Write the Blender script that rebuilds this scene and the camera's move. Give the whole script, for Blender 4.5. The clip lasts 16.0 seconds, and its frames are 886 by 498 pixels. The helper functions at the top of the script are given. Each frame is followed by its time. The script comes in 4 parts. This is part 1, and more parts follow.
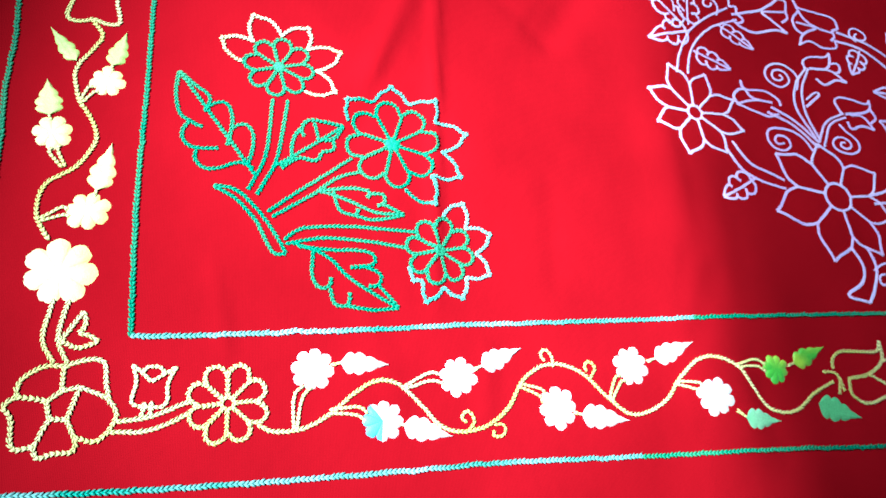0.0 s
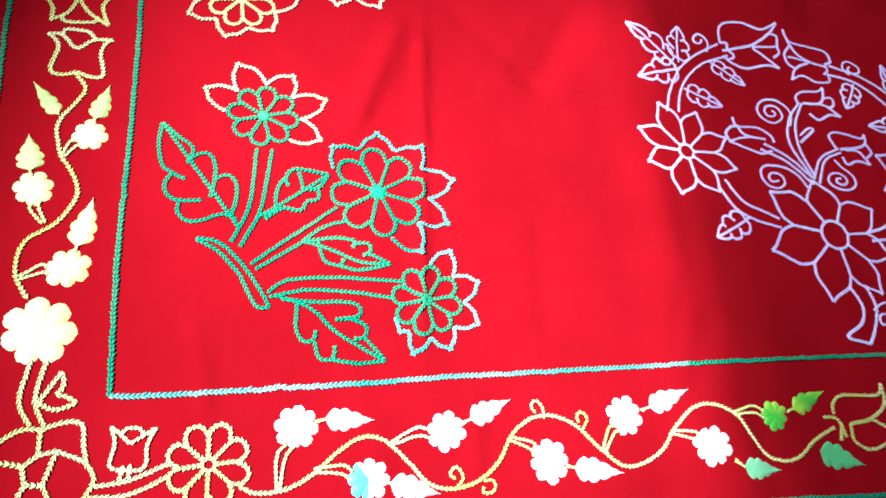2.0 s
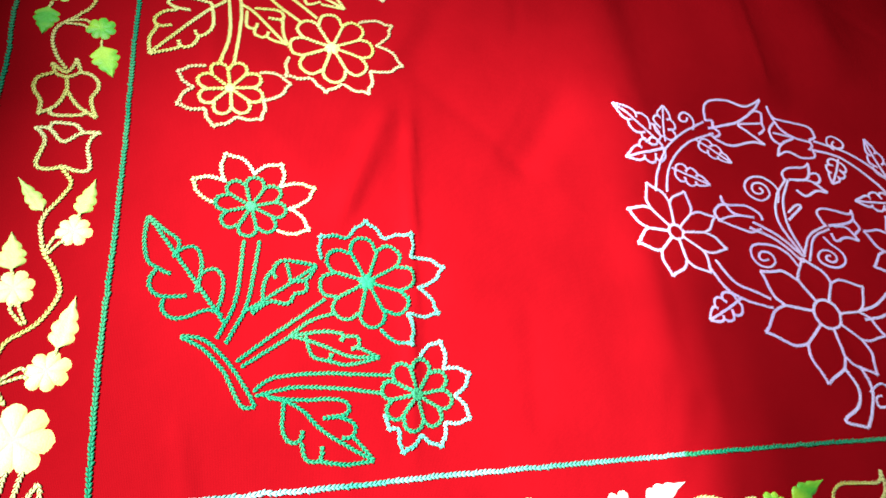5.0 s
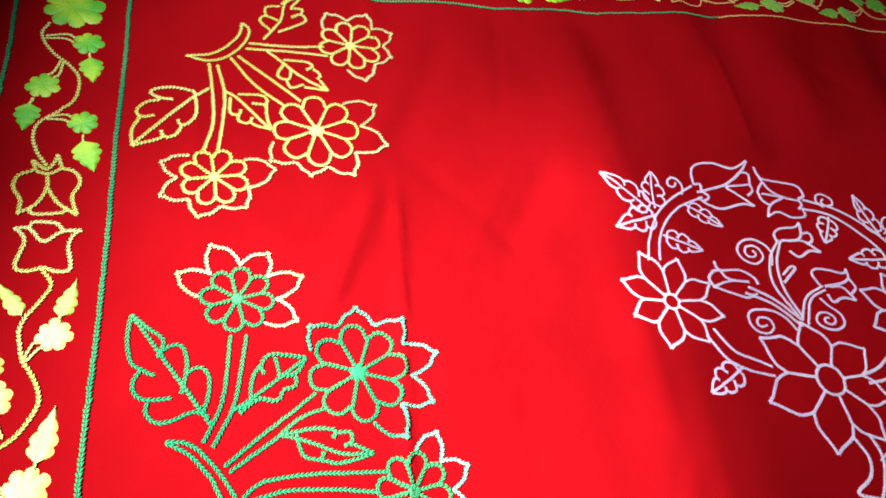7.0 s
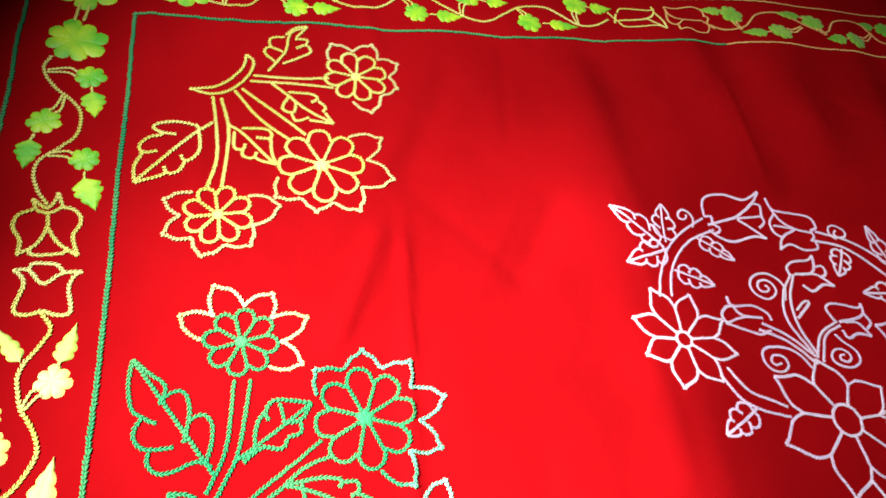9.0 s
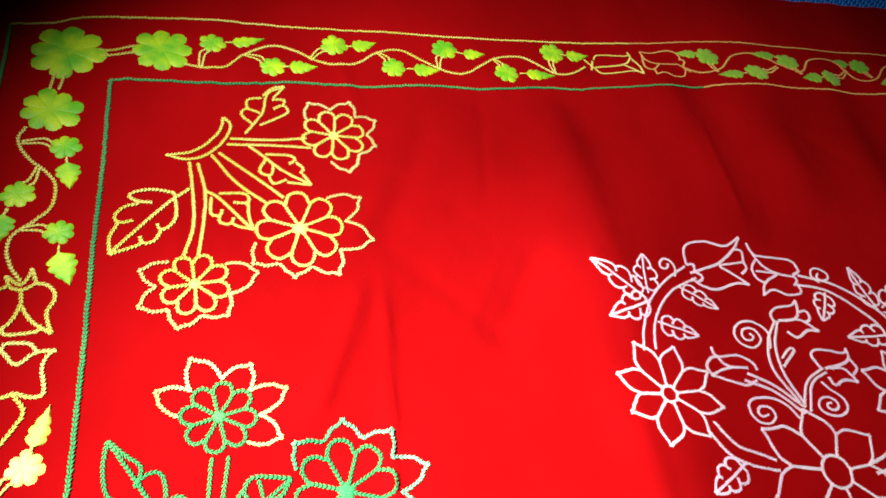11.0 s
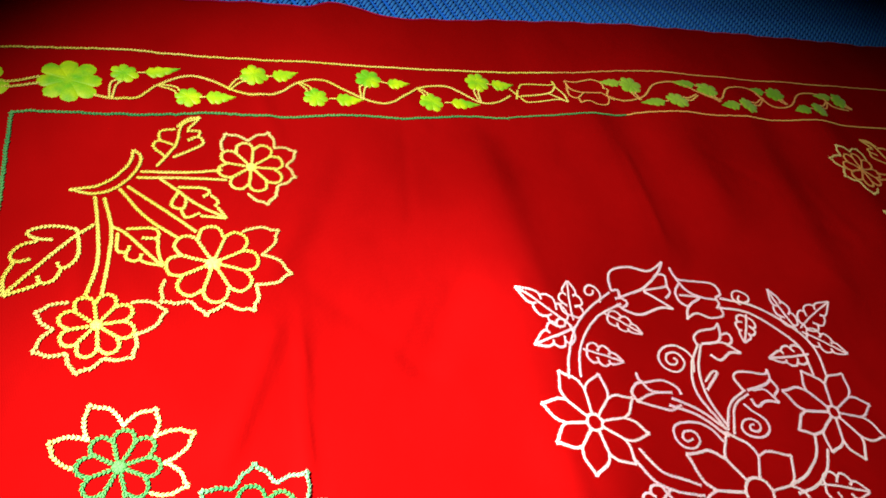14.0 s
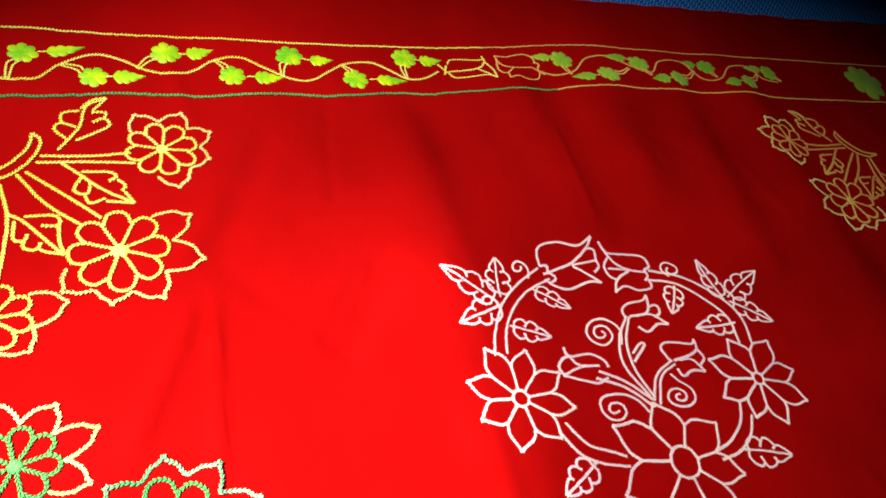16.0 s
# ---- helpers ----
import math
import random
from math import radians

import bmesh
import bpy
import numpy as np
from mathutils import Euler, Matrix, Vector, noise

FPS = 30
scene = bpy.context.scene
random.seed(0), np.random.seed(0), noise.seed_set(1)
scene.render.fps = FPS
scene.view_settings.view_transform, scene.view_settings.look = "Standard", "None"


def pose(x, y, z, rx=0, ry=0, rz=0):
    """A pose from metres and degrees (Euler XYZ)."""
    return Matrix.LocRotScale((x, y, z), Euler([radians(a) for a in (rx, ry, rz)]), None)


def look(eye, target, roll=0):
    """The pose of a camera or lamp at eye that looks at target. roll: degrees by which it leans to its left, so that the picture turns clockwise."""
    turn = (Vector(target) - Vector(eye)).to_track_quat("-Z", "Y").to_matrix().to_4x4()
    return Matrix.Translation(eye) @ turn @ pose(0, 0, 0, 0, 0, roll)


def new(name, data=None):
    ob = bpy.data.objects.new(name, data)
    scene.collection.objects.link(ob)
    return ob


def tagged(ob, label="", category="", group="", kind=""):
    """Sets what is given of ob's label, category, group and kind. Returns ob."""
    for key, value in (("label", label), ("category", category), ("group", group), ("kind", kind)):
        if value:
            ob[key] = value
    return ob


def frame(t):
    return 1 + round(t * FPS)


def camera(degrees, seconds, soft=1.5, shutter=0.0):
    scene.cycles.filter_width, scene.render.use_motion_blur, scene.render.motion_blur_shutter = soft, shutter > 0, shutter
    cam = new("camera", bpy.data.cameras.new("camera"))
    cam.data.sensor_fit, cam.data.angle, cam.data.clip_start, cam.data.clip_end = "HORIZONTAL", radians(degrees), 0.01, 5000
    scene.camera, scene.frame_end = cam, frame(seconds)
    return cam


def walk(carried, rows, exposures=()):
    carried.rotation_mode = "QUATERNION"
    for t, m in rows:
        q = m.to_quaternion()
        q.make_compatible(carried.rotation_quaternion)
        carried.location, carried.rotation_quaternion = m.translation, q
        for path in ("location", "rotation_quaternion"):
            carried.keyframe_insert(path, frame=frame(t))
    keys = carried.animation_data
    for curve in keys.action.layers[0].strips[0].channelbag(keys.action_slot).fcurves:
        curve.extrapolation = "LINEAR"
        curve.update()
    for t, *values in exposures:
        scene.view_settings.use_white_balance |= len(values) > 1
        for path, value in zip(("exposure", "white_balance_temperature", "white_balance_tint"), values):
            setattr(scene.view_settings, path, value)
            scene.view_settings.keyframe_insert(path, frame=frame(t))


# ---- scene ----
cam = camera(67.97, 16.0, soft=1.6)
PATH = [
    (0, (0.09065, -0.09663, 0.46700), (0.24167, 0.08606, -0.08419), 36.888),
    (0.5, (0.09348, -0.09202, 0.46827), (0.24842, 0.09733, -0.07958), 36.884),
    (1, (0.09820, -0.08713, 0.47081), (0.24840, 0.10653, -0.07685), 35.135),
    (1.5, (0.10149, -0.08191, 0.47054), (0.24818, 0.11313, -0.07759), 34.081),
    (2, (0.10684, -0.07361, 0.47019), (0.25287, 0.12580, -0.07654), 33.045),
    (2.5, (0.10723, -0.06535, 0.47264), (0.25360, 0.13806, -0.07252), 32.657),
    (3, (0.10796, -0.05568, 0.47287), (0.25697, 0.15462, -0.06895), 32.463),
    (5.5, (0.11285, -0.02594, 0.48210), (0.26873, 0.21638, -0.04419), 29.185),
    (6, (0.11864, -0.01658, 0.48360), (0.29086, 0.23670, -0.03233), 30.380),
    (6.5, (0.11241, -0.01744, 0.48193), (0.27044, 0.24603, -0.03345), 26.277),
    (7, (0.11543, -0.00214, 0.48490), (0.27540, 0.26489, -0.02803), 25.558),
    (7.5, (0.11288, 0.00603, 0.48216), (0.27412, 0.27612, -0.02878), 25.528),
    (8, (0.10974, 0.01637, 0.48256), (0.27122, 0.28923, -0.02683), 25.685),
    (8.2, (0.11025, 0.01842, 0.48265), (0.27409, 0.29277, -0.02517), 25.816),
    (10.3, (0.11624, 0.04370, 0.49537), (0.26667, 0.31823, -0.01649), 23.240),
    (10.5, (0.11708, 0.04750, 0.49731), (0.27340, 0.32273, -0.01241), 23.772),
    (11, (0.12728, 0.05436, 0.50215), (0.29240, 0.34494, 0.00385), 22.848),
    (11.5, (0.13252, 0.05946, 0.49998), (0.30789, 0.35824, 0.01010), 23.008),
    (12, (0.13756, 0.05983, 0.50370), (0.32534, 0.36471, 0.02225), 24.052),
    (12.5, (0.13837, 0.05766, 0.50126), (0.33260, 0.36567, 0.02439), 24.522),
    (13, (0.14196, 0.05876, 0.50347), (0.33830, 0.36640, 0.02722), 24.825),
    (13.5, (0.14805, 0.05784, 0.50335), (0.34691, 0.36512, 0.02791), 24.864),
    (14, (0.15892, 0.05734, 0.50331), (0.36454, 0.35962, 0.02755), 25.358),
    (14.5, (0.16641, 0.05599, 0.50151), (0.37841, 0.35369, 0.02566), 26.041),
    (15, (0.17576, 0.05337, 0.50026), (0.39674, 0.34629, 0.02554), 26.929),
    (15.5, (0.18486, 0.05105, 0.50019), (0.41175, 0.33915, 0.02530), 27.322),
    (16, (0.19738, 0.05058, 0.50112), (0.43311, 0.33178, 0.02640), 28.208),
]
EXPOSURES = [(0.0, -0.03, 4550, 14), (3.0, -0.05, 4850, 12), (7.0, -0.03, 5800, 6), (10.5, 0.05, 7000, 2), (12.0, 0.08, 7900, 1), (16.0, 0.14, 8700, 0)]
walk(cam, [(t, look(eye, target, roll)) for t, eye, target, roll in PATH], EXPOSURES)

# ---- world and lamps ----
world = bpy.data.worlds.new("room_air")
scene.world = world
world.use_nodes = True
world.node_tree.nodes["Background"].inputs[0].default_value = (1.0, 0.93, 0.85, 1)
world.node_tree.nodes["Background"].inputs[1].default_value = 0.012


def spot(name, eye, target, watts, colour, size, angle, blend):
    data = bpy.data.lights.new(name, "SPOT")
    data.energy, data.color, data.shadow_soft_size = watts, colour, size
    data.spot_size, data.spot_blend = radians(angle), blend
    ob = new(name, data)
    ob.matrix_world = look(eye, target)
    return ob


# added unseen spot outside the west opening, whose head cuts off its upper edge
spot("unseen_key_spot", (-1.2, 0.30, 1.60), (0.335, 0.0, 0.0), 880, (1.0, 0.96, 0.93), 0.018, 25.0, 1.0)
# weak fill spot, added inside to brighten the wreath and far side
spot("unseen_fill_spot", (-0.20, 0.45, 0.84), (0.41, 0.31, 0.0), 99, (1.0, 0.96, 0.95), 0.035, 68, 1.0)

# ---- materials ----


def material(name):
    m = bpy.data.materials.new(name)
    m.use_nodes = True
    nodes, links = m.node_tree.nodes, m.node_tree.links
    return m, nodes, links, nodes["Principled BSDF"]


def noise_ramp(nodes, links, scale, detail, stops, coords):
    tex = nodes.new("ShaderNodeTexNoise")
    tex.inputs["Scale"].default_value, tex.inputs["Detail"].default_value = scale, detail
    links.new(coords, tex.inputs["Vector"])
    ramp = nodes.new("ShaderNodeValToRGB")
    ramp.color_ramp.elements[0].position, ramp.color_ramp.elements[0].color = stops[0][0], (*stops[0][1], 1)
    ramp.color_ramp.elements[1].position, ramp.color_ramp.elements[1].color = stops[1][0], (*stops[1][1], 1)
    links.new(tex.outputs["Fac"], ramp.inputs["Fac"])
    return tex, ramp


def thread(name, one, two, rough=0.55, sheen=0.12, patch=14.0):
    """Variegated cotton thread: two dye tones that change along the skein, fine fibre relief."""
    m, nodes, links, bsdf = material(name)
    co = nodes.new("ShaderNodeTexCoord").outputs["Object"]
    _, ramp = noise_ramp(nodes, links, patch, 2.0, ((0.38, one), (0.64, two)), co)
    grain, _ = noise_ramp(nodes, links, 900.0, 2.0, ((0.3, one), (0.7, two)), co)
    mix = nodes.new("ShaderNodeMix")
    mix.data_type, mix.blend_type = "RGBA", "MULTIPLY"
    mix.inputs["Factor"].default_value = 0.5
    links.new(ramp.outputs["Color"], mix.inputs[6])
    links.new(grain.outputs["Fac"], mix.inputs[7])
    links.new(mix.outputs[2], bsdf.inputs["Base Color"])
    bump = nodes.new("ShaderNodeBump")
    bump.inputs["Strength"].default_value, bump.inputs["Distance"].default_value = 0.35, 0.0006
    links.new(grain.outputs["Fac"], bump.inputs["Height"])
    links.new(bump.outputs["Normal"], bsdf.inputs["Normal"])
    bsdf.inputs["Roughness"].default_value = rough
    bsdf.inputs["Sheen Weight"].default_value = sheen
    return m


GREEN = thread("green_thread", (0.008, 0.27, 0.095), (0.075, 0.36, 0.115), 0.75, 0.0)
PALE_GOLD = thread("cream_to_gold_thread", (0.62, 0.58, 0.16), (0.86, 0.82, 0.46))
STRAW = thread("straw_thread", (0.62, 0.50, 0.17), (0.76, 0.70, 0.30))
GREEN_PALE = thread("green_to_mint_thread", (0.008, 0.28, 0.11), (0.35, 0.72, 0.55))
MINT = thread("mint_thread", (0.03, 0.40, 0.20), (0.45, 0.74, 0.60))
CREAM = thread("cream_thread", (0.74, 0.72, 0.11), (0.82, 0.80, 0.26))
CREAM_LINE = thread("cream_yellow_thread", (0.76, 0.74, 0.14), (0.86, 0.84, 0.32))
CREAM_LIME = thread("cream_lime_thread", (0.46, 0.68, 0.09), (0.72, 0.80, 0.16))
CREAM_YELLOW = thread("pale_yellow_thread", (0.78, 0.76, 0.26), (0.88, 0.87, 0.50))
YELLOW = thread("yellow_thread", (0.68, 0.66, 0.09), (0.80, 0.78, 0.22))
LIME = thread("lime_thread", (0.12, 0.52, 0.014), (0.46, 0.74, 0.014), patch=38.0)
LEAF = thread("leaf_green_thread", (0.14, 0.42, 0.02), (0.30, 0.56, 0.05))
LEAF_PALE = thread("pale_leaf_green_thread", (0.18, 0.60, 0.16), (0.42, 0.74, 0.34))
TAN = thread("tan_thread", (0.66, 0.30, 0.08), (0.72, 0.48, 0.12))
TURQUOISE = thread("turquoise_thread", (0.03, 0.55, 0.62), (0.35, 0.80, 0.82))
IVORY = thread("ivory_thread", (0.72, 0.71, 0.46), (0.80, 0.79, 0.64))
PINK = thread("pale_pink_thread", (0.84, 0.66, 0.88), (0.94, 0.80, 0.94))


def cloth_material(name, one, two, weave, rough, sheen):
    m, nodes, links, bsdf = material(name)
    co = nodes.new("ShaderNodeTexCoord").outputs["Object"]
    _, ramp = noise_ramp(nodes, links, 5.0, 4.0, ((0.35, one), (0.7, two)), co)
    links.new(ramp.outputs["Color"], bsdf.inputs["Base Color"])
    heights = []
    for axis in ("X", "Y"):
        w = nodes.new("ShaderNodeTexWave")
        w.bands_direction = axis
        w.inputs["Scale"].default_value, w.inputs["Distortion"].default_value = weave, 0.6
        w.inputs["Detail"].default_value = 1.0
        links.new(co, w.inputs["Vector"])
        heights.append(w)
    add = nodes.new("ShaderNodeMath")
    add.operation = "ADD"
    links.new(heights[0].outputs["Fac"], add.inputs[0])
    links.new(heights[1].outputs["Fac"], add.inputs[1])
    bump = nodes.new("ShaderNodeBump")
    bump.inputs["Strength"].default_value, bump.inputs["Distance"].default_value = 0.25, 0.0003
    links.new(add.outputs[0], bump.inputs["Height"])
    soft, _ = noise_ramp(nodes, links, 28.0, 3.0, ((0, one), (1, two)), co)
    crumple = nodes.new("ShaderNodeBump")
    crumple.inputs["Strength"].default_value, crumple.inputs["Distance"].default_value = 0.3, 0.004
    links.new(soft.outputs["Fac"], crumple.inputs["Height"])
    links.new(bump.outputs["Normal"], crumple.inputs["Normal"])
    links.new(crumple.outputs["Normal"], bsdf.inputs["Normal"])
    bsdf.inputs["Roughness"].default_value = rough
    bsdf.inputs["Sheen Weight"].default_value = sheen
    bsdf.inputs["Specular IOR Level"].default_value = 0.0
    return m


RED = cloth_material("red_cotton", (0.195, 0.0016, 0.0030), (0.255, 0.0022, 0.0042), 320.0, 0.85, 0.0)
HEM = cloth_material("magenta_selvedge", (0.22, 0.002, 0.04), (0.30, 0.003, 0.06), 320.0, 0.85, 0.1)
BLUE = cloth_material("blue_cotton", (0.0008, 0.14, 0.72), (0.0013, 0.17, 0.80), 300.0, 0.9, 0.0)
BLUE_CORD = thread("blue_cord", (0.001, 0.20, 0.80), (0.0015, 0.25, 0.88), 0.9, 0.0)


def paint(name, one, two, rough):
    m, nodes, links, bsdf = material(name)
    co = nodes.new("ShaderNodeTexCoord").outputs["Object"]
    tex, ramp = noise_ramp(nodes, links, 3.0, 5.0, ((0.3, one), (0.7, two)), co)
    links.new(ramp.outputs["Color"], bsdf.inputs["Base Color"])
    bsdf.inputs["Roughness"].default_value = rough
    return m


WALL = paint("room_paint", (0.30, 0.28, 0.25), (0.34, 0.32, 0.29), 0.9)
FLOOR = paint("floor_cement", (0.16, 0.15, 0.14), (0.22, 0.21, 0.19), 0.7)

# ---- mesh helpers ----


def mesh_object(name, verts, faces, mat, smooth=True):
    me = bpy.data.meshes.new(name)
    me.from_pydata(verts, [], faces)
    me.materials.append(mat)
    if smooth:
        me.polygons.foreach_set("use_smooth", [True] * len(me.polygons))
    me.update()
    return new(name, me)


def part(name, verts, faces, mat, parent, label="", smooth=True):
    ob = mesh_object(name, verts, faces, mat, smooth)
    ob.parent = parent
    return tagged(ob, label)


def box(name, lo, hi, mat):
    v = [(x, y, z) for z in (lo[2], hi[2]) for y in (lo[1], hi[1]) for x in (lo[0], hi[0])]
    return mesh_object(name, v, [(0, 2, 3, 1), (4, 5, 7, 6), (0, 1, 5, 4), (1, 3, 7, 5), (3, 2, 6, 7), (2, 0, 4, 6)], mat, False)


def ridge(x, y, a, b, width, height, sharp=2.0):
    """A fold that runs from a to b and dies out at its ends."""
    dx, dy = b[0] - a[0], b[1] - a[1]
    n = math.hypot(dx, dy)
    s = ((x - a[0]) * dx + (y - a[1]) * dy) / (n * n)
    d = ((x - a[0]) * dy - (y - a[1]) * dx) / n
    ends = np.exp(-np.maximum(0.0, np.abs(s - 0.5) - 0.35) ** 2 / 0.02)
    return height * ends * np.exp(-np.abs(d / width) ** sharp)


def drop(x, y, a, b, rise, fall, height):
    """A fold from a to b that climbs slowly on one side and falls off steeply on the other."""
    dx, dy = b[0] - a[0], b[1] - a[1]
    n = math.hypot(dx, dy)
    s = ((x - a[0]) * dx + (y - a[1]) * dy) / (n * n)
    d = ((x - a[0]) * dy - (y - a[1]) * dx) / n
    ends = np.exp(-np.maximum(0.0, np.abs(s - 0.5) - 0.32) ** 2 / 0.03)
    return height * ends * np.exp(-(d / np.where(d < 0, rise, fall)) ** 2)


def relief(x, y):
    """Height of the tablecloth over the bed: old fold lines, soft ripples and small creases."""
    z = -0.0004 - 0.0028 * np.clip((x - 0.33) / 0.15, 0, 1) * np.clip((y - 0.18) / 0.12, 0, 1)
    z += 0.0085 * np.clip((x - 0.38) / 0.22, 0, 1) * np.clip((0.29 - y) / 0.24, 0, 1)
    z += ridge(x, y, (0.2097, 0.0214), (0.2328, 0.3156), 0.0042, 0.0052, 1.2)
    z += ridge(x, y, (0.1672, 0.2011), (0.2146, 0.3147), 0.011, 0.0042)
    z += ridge(x, y, (0.4465, 0.6396), (0.4270, -0.1404), 0.034, 0.0026)
    z += ridge(x, y, (0.325, 0.245), (0.388, 0.340), 0.018, -0.0050)
    z += ridge(x, y, (0.235, 0.350), (0.305, 0.500), 0.015, -0.0026)
    z += drop(x, y, (0.448, -0.140), (0.466, 0.130), 0.040, 0.020, 0.0036)
    z += drop(x, y, (0.432, 0.060), (0.436, 0.200), 0.020, 0.010, 0.0024)
    z += drop(x, y, (0.463, 0.250), (0.443, 0.520), 0.064, 0.030, 0.0088)
    z += drop(x, y, (0.536, 0.350), (0.524, 0.570), 0.050, 0.036, 0.0050)
    z += drop(x, y, (0.620, 0.330), (0.606, 0.600), 0.066, 0.038, 0.0108)
    z += drop(x, y, (0.722, 0.370), (0.750, 0.600), 0.064, 0.046, 0.0095)
    z += drop(x, y, (0.830, 0.260), (0.858, 0.630), 0.060, 0.036, 0.0085)
    z += drop(x, y, (0.950, 0.080), (0.985, 0.630), 0.070, 0.045, 0.0095)
    z += 0.0006 * np.sin(17 * x + 6 * y) * np.sin(11 * y - 4 * x + 1.0) + 0.0006 * np.sin(47 * x - 21 * y + 2 * np.sin(13 * y)) * np.sin(31 * y + 17 * x + 2)
    dice = random.Random(4)
    for _ in range(44):
        wx, wy, wa = dice.uniform(0.02, 0.95), dice.uniform(-0.15, 0.6), dice.gauss(1.65, 0.4)
        wl = dice.uniform(0.05, 0.14)
        z += ridge(x, y, (wx, wy), (wx + wl * math.cos(wa), wy + wl * math.sin(wa)), dice.uniform(0.004, 0.010), dice.uniform(-0.0014, 0.0017))
    return z


CELL = 0.0025
GRID = relief(*np.meshgrid(np.arange(-0.26, 1.76, CELL), np.arange(-0.26, 0.86, CELL), indexing="ij")).tolist()


def cloth_z(x, y):
    u, v = (x + 0.26) / CELL, (y + 0.26) / CELL
    i, j = int(u), int(v)
    u, v = u - i, v - j
    a, b = GRID[i], GRID[i + 1]
    return (a[j] * (1 - v) + a[j + 1] * v) * (1 - u) + (b[j] * (1 - v) + b[j + 1] * v) * u


# ---- embroidery ----
MAP = [lambda x, y: (x, y)]
PITCH = 0.0032


def smooth_line(points, step):
    """Even points along a Catmull-Rom curve."""
    p = [Vector((a, b)) for a, b in points]
    if len(p) == 2:
        p = [p[0], (p[0] + p[1]) / 2, p[1]]
    q = [2 * p[0] - p[1], *p, 2 * p[-1] - p[-2]]
    dense = []
    for i in range(1, len(q) - 2):
        for k in range(16):
            t = k / 16
            dense.append(0.5 * (2 * q[i] + (q[i + 1] - q[i - 1]) * t + (2 * q[i - 1] - 5 * q[i] + 4 * q[i + 1] - q[i + 2]) * t * t
                                + (3 * q[i] - q[i - 1] - 3 * q[i + 1] + q[i + 2]) * t ** 3))
    dense.append(p[-1])
    run = [0.0]
    for a, b in zip(dense, dense[1:]):
        run.append(run[-1] + (b - a).length)
    count = max(1, round(run[-1] / step))
    xs = np.interp(np.linspace(0, run[-1], count + 1), run, [d.x for d in dense])
    ys = np.interp(np.linspace(0, run[-1], count + 1), run, [d.y for d in dense])
    return list(zip(xs, ys))


